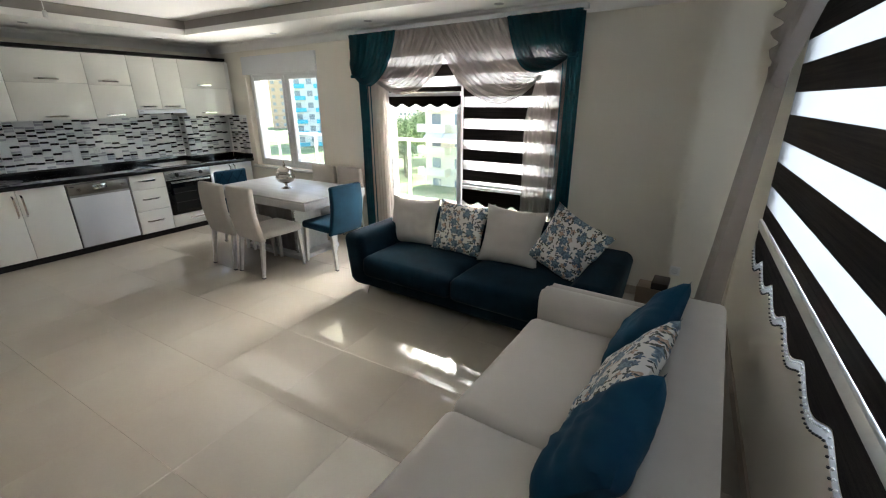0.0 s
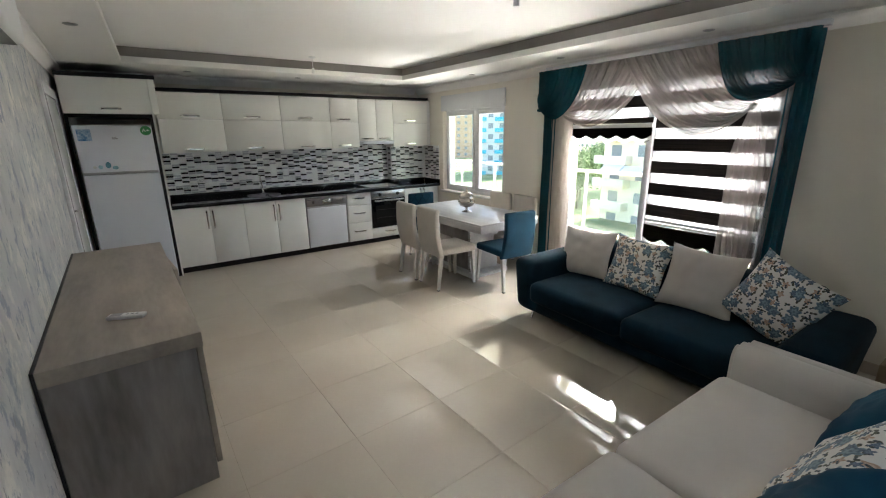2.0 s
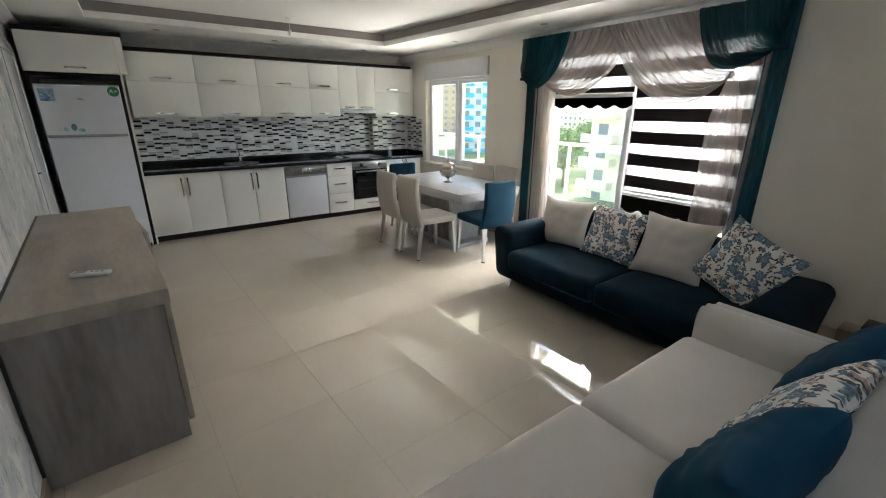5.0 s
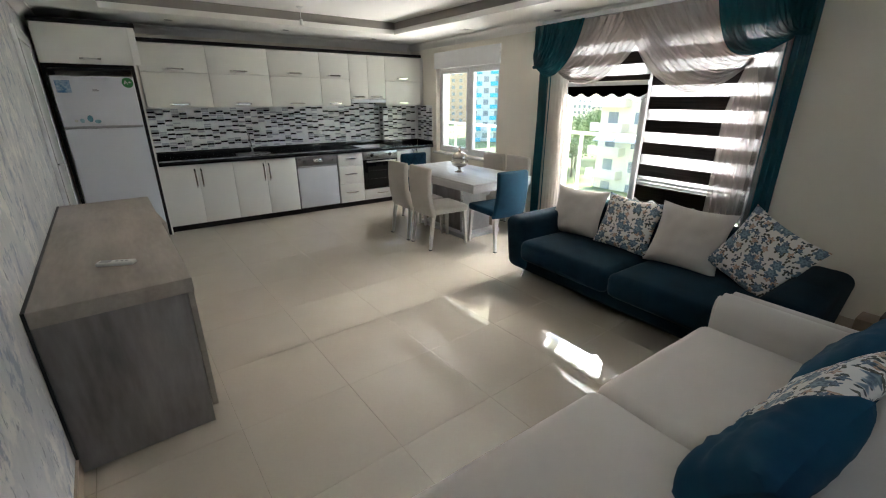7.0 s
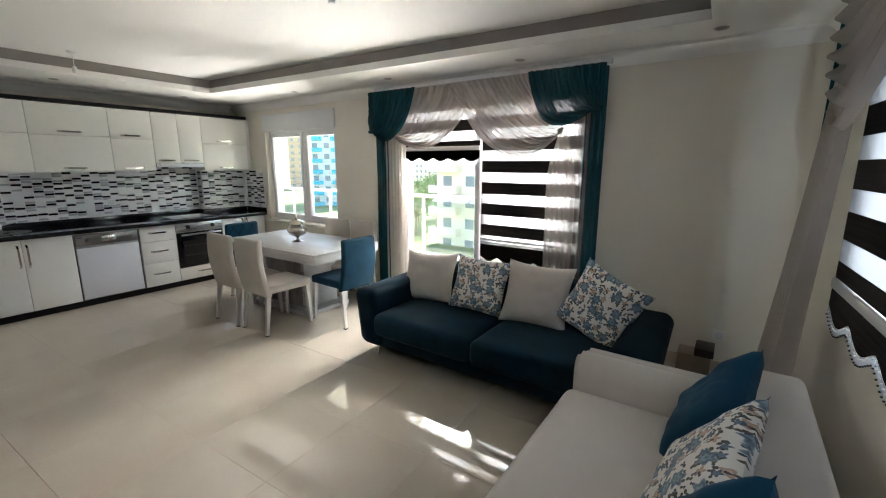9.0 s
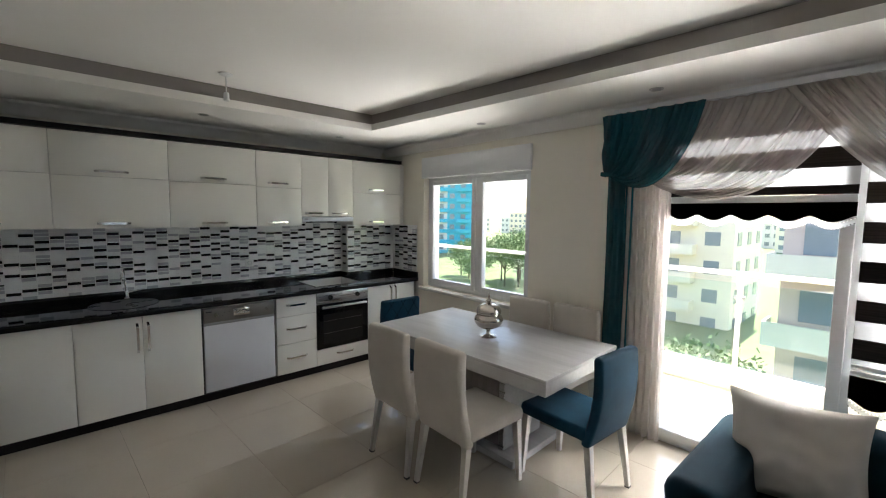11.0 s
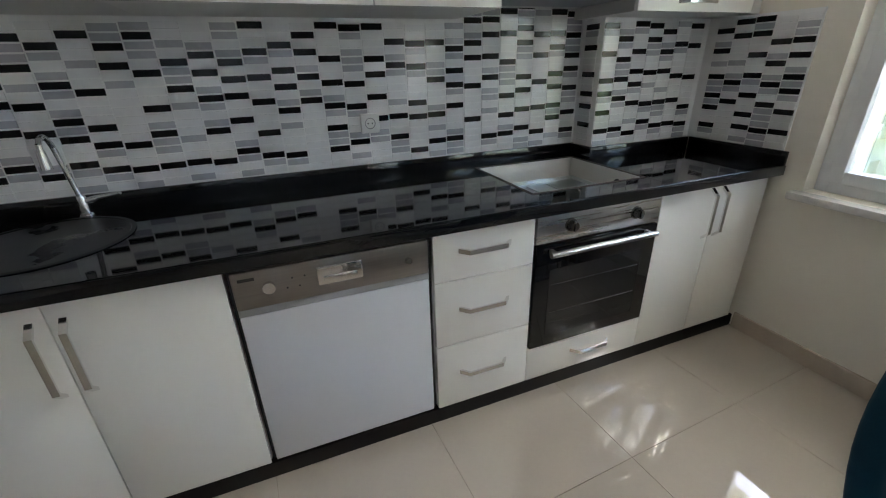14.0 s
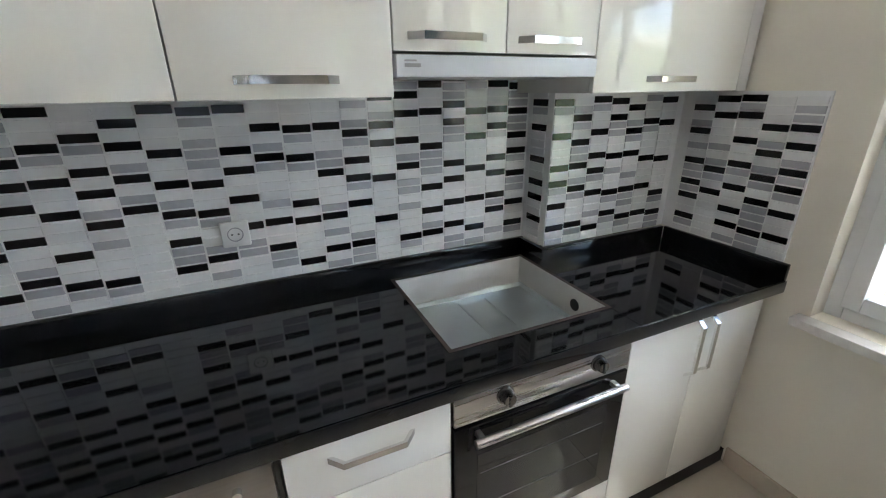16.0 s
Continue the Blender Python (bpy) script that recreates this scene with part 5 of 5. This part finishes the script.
for k in range(4):
    x0 = -10.2 + 1.9 * k
    part("sunshade", bm_sheet(lambda u, v, x0=x0: (x0 + 1.5 * u, -1.62 + 0.05 * math.sin(30 * u), 17.9 - 2.1 * v), 24, 4), PINKCLOTH, cream_block, "pink cloth sunshade")
for k in range(3):
    part("awning", bm_prism([(-1.5, 8.9), (-3.0, 8.0), (-3.0, 7.95), (-1.5, 8.85)], "x", -10 + 3.0 * k, -7.2 + 3.0 * k), WHITEPL, cream_block, "white awning")
for k in range(4):
    part("air_conditioner", bm_box(-8.6 + 4.2 * k, -7.8 + 4.2 * k, -0.4, 0, 8.0 + 3.0 * (k % 3), 8.55 + 3.0 * (k % 3), 0.03), WHITEPL, cream_block, "white outdoor air conditioner")
building("apartment_building", "pale pink apartment house with terracotta roof", (3.5, 26, GROUNDZ), 17, 12, 4, PINKPL, PLASTER, 6, roof=1.8, roof_m=TERRA)
rnd = random.Random(5)
for k in range(14):
    building("apartment_building", "distant white apartment block", (-190 + 14 * k + rnd.uniform(-3, 3), 150 + rnd.uniform(0, 60), GROUNDZ), rnd.uniform(10, 16), 12, rnd.choice((3, 4, 4, 5)), rnd.choice((WHITEPL, PLASTER, WHITEPL)), WHITEPL, 4, balcony=False)


def tree(name, at, height, spread, seed):
    """A tapered trunk with limbs and a crown of many small leaves in clumps."""
    r = random.Random(seed)
    t = thing(name, "leafy green tree on the lawn", "tree", at, group="trees outside")
    limbs = [bm_rod((0, 0, 0), (0, 0, height * 0.5), 0.16, 0.10, 8)]
    tips = []
    for k in range(8):
        a = k * 0.8 + r.uniform(-0.3, 0.3)
        tip = (math.cos(a) * spread * r.uniform(0.35, 0.75), math.sin(a) * spread * r.uniform(0.35, 0.75), height * r.uniform(0.55, 0.92))
        limbs.append(bm_rod((0, 0, height * r.uniform(0.3, 0.5)), tip, 0.07, 0.02, 6))
        tips.append(tip)
    part("trunk", join(*limbs), BARK, t)
    verts, faces = [], []
    for tip in tips + [(0, 0, height * 0.95)]:
        for _ in range(330):
            g = Vector((r.gauss(0, 1), r.gauss(0, 1), r.gauss(0, 0.8))) * spread * 0.2
            c0 = Vector(tip) + g
            e1 = Vector((r.uniform(-1, 1), r.uniform(-1, 1), r.uniform(-1, 1))).normalized() * 0.16
            e2 = Vector((r.uniform(-1, 1), r.uniform(-1, 1), r.uniform(-1, 1))).normalized() * 0.16
            n0 = len(verts)
            verts += [c0 - e1, c0 + e2, c0 + e1, c0 - e2]
            faces.append((n0, n0 + 1, n0 + 2, n0 + 3))
    me = bpy.data.meshes.new("crown")
    me.from_pydata(verts, [], faces)
    me.materials.append(LEAF)
    o = new("crown", me)
    o.parent = t
    return t


tr0 = tree("tree", (-42, 55, GROUNDZ), 7.5, 3.4, 1)
for k, (x, y, h) in enumerate(((-46, 60, 1.1), (-47, 62, 1.0), (-33, 72, 1.2), (-45, 49, 0.8), (-49, 52, 0.85), (-53, 55, 0.9), (-57, 57, 0.8), (-44, 54, 0.95), (-48, 58, 1.0), (-52, 75, 1.2), (-42, 80, 1.3), (-60, 66, 0.9), (-38, 95, 1.3), (-7.5, 22.5, 0.75), (-6.5, 25, 0.6), (-42, 66, 1.0), (-48, 70, 1.1))):
    c = copy_thing(tr0, pose(x, y, GROUNDZ, 0, 0, 47 * k))
    c.scale = (h, h, h)

# ---- pieces of floor and backsplash ----
fl = bpy.data.objects["floor"]
tile_me = bpy.data.meshes.new("tile")
bm = bm_box(-0.2992, 0.2992, -0.2992, 0.2992, -0.006, 0.0, 0.0004, 1)
bm.to_mesh(tile_me)
bm.free()
tile_me.materials.append(TILE)
laid = pose(-0.59, 1.70, 0, 0, 0, 3.0)
for i in range(-10, 4):
    for j in range(-4, 7):
        m = laid @ pose(0.3 + 0.6 * i, 0.3 + 0.6 * j, 0)
        cx, cy = m.translation.x, m.translation.y
        if cx < X0 - 0.1 or cx > X1 + 0.3 or cy < Y0 - 0.3 or cy > Y1 + 0.2:
            continue
        o = new("tile", tile_me)
        o.parent = fl
        o.matrix_basis = m

PALE = mat("pale_glazed_tile", (0.84, 0.84, 0.835), 0.10, var=0.03, scale=12, per_object=0.04)
GREYT = mat("grey_glazed_tile", (0.50, 0.50, 0.53), 0.10, var=0.05, scale=12, per_object=0.06)
BLACKT = mat("black_glazed_tile", (0.008, 0.007, 0.008), 0.10, var=0.05, scale=12, spec=0.3)
bs = structure("backsplash", join(bm_box(-5.9995, -5.992, 1.03, 4.33, 0.945, 1.62), bm_box(-5.992, -5.843, 4.33, 4.999, 0.945, 1.62), bm_box(-5.843, -5.34, 4.993, 4.9995, 0.945, 1.515)), mat("white_tile_grout", (0.84, 0.84, 0.83), 0.35, var=0.02), "white wall tiles with black and grey mosaic bricks", "backsplash")
CW, RH = 0.0895, 0.0292
rnd = random.Random(11)
meshes = {}
for key, m in (("p", PALE), ("g", GREYT), ("b", BLACKT)):
    me = bpy.data.meshes.new("mosaic_tile")
    bm = bm_box(0, 0.004, -CW / 2 + 0.0032, CW / 2 - 0.0032, -RH / 2 + 0.0030, RH / 2 - 0.0030)
    bm.to_mesh(me)
    bm.free()
    me.materials.append(m)
    meshes[key] = me
far_tiles = {"p": [], "g": [], "b": []}
count = 0


def kinds(n, r):
    """A column of bricks: dark ones spaced irregularly with grey and pale ones between."""
    out, last = [], 0
    for _ in range(n):
        p = 0.06 if last < 2 else 0.42
        if last >= 1 and r.random() < p + 0.10:
            out.append("b")
            last = 0
        else:
            out.append("g" if r.random() < 0.30 else "p")
            last += 1
    return out


def mosaic(fix, n_cols, z0, rows, first):
    global count
    for c in range(n_cols):
        off = 0.004 * ((c * 7) % 3 - 1)
        for k, kind in enumerate(kinds(rows, rnd)):
            m = fix(c, z0 + RH * (k + 0.5) + off)
            if m is None:
                continue
            if c >= first and count < 298 and kind != "p":
                o = new("mosaic_tile", meshes[kind])
                o.parent = bs
                o.matrix_basis = m
                count += 1
            else:
                far_tiles[kind].append(m)


mosaic(lambda c, z: pose(-5.992, 1.011 + CW * (c + 0.5), z) if 0.955 < z < (1.61 if 1.011 + CW * c > 3.64 else 1.505) else None, 37, 0.947, 23, 16)
mosaic(lambda c, z: pose(-5.843, 4.33 + CW * (c + 0.5), z) if 0.955 < z < 1.505 else None, 7, 0.947, 20, 0)
mosaic(lambda c, z: pose(-5.79 + CW * (c + 0.5), 4.993, z, 0, 0, -90) if 0.955 < z < 1.505 else None, 5, 0.947, 20, 0)
mosaic(lambda c, z: pose(-5.918 + CW * c, 4.33, z, 0, 0, -90) if 0.955 < z < 1.60 else None, 1, 0.947, 23, 0)
for key, ms in far_tiles.items():
    verts, faces = [], []
    for m in ms:
        me = meshes[key]
        n0 = len(verts)
        verts += [m @ v.co for v in me.vertices]
        faces += [tuple(n0 + i for i in p.vertices) for p in me.polygons]
    me = bpy.data.meshes.new("mosaic_field")
    me.from_pydata(verts, [], faces)
    me.materials.append(meshes[key].materials[0])
    o = new("mosaic_field", me)
    o.parent = bs
    tagged(o, "glazed mosaic bricks", kind="stuff")
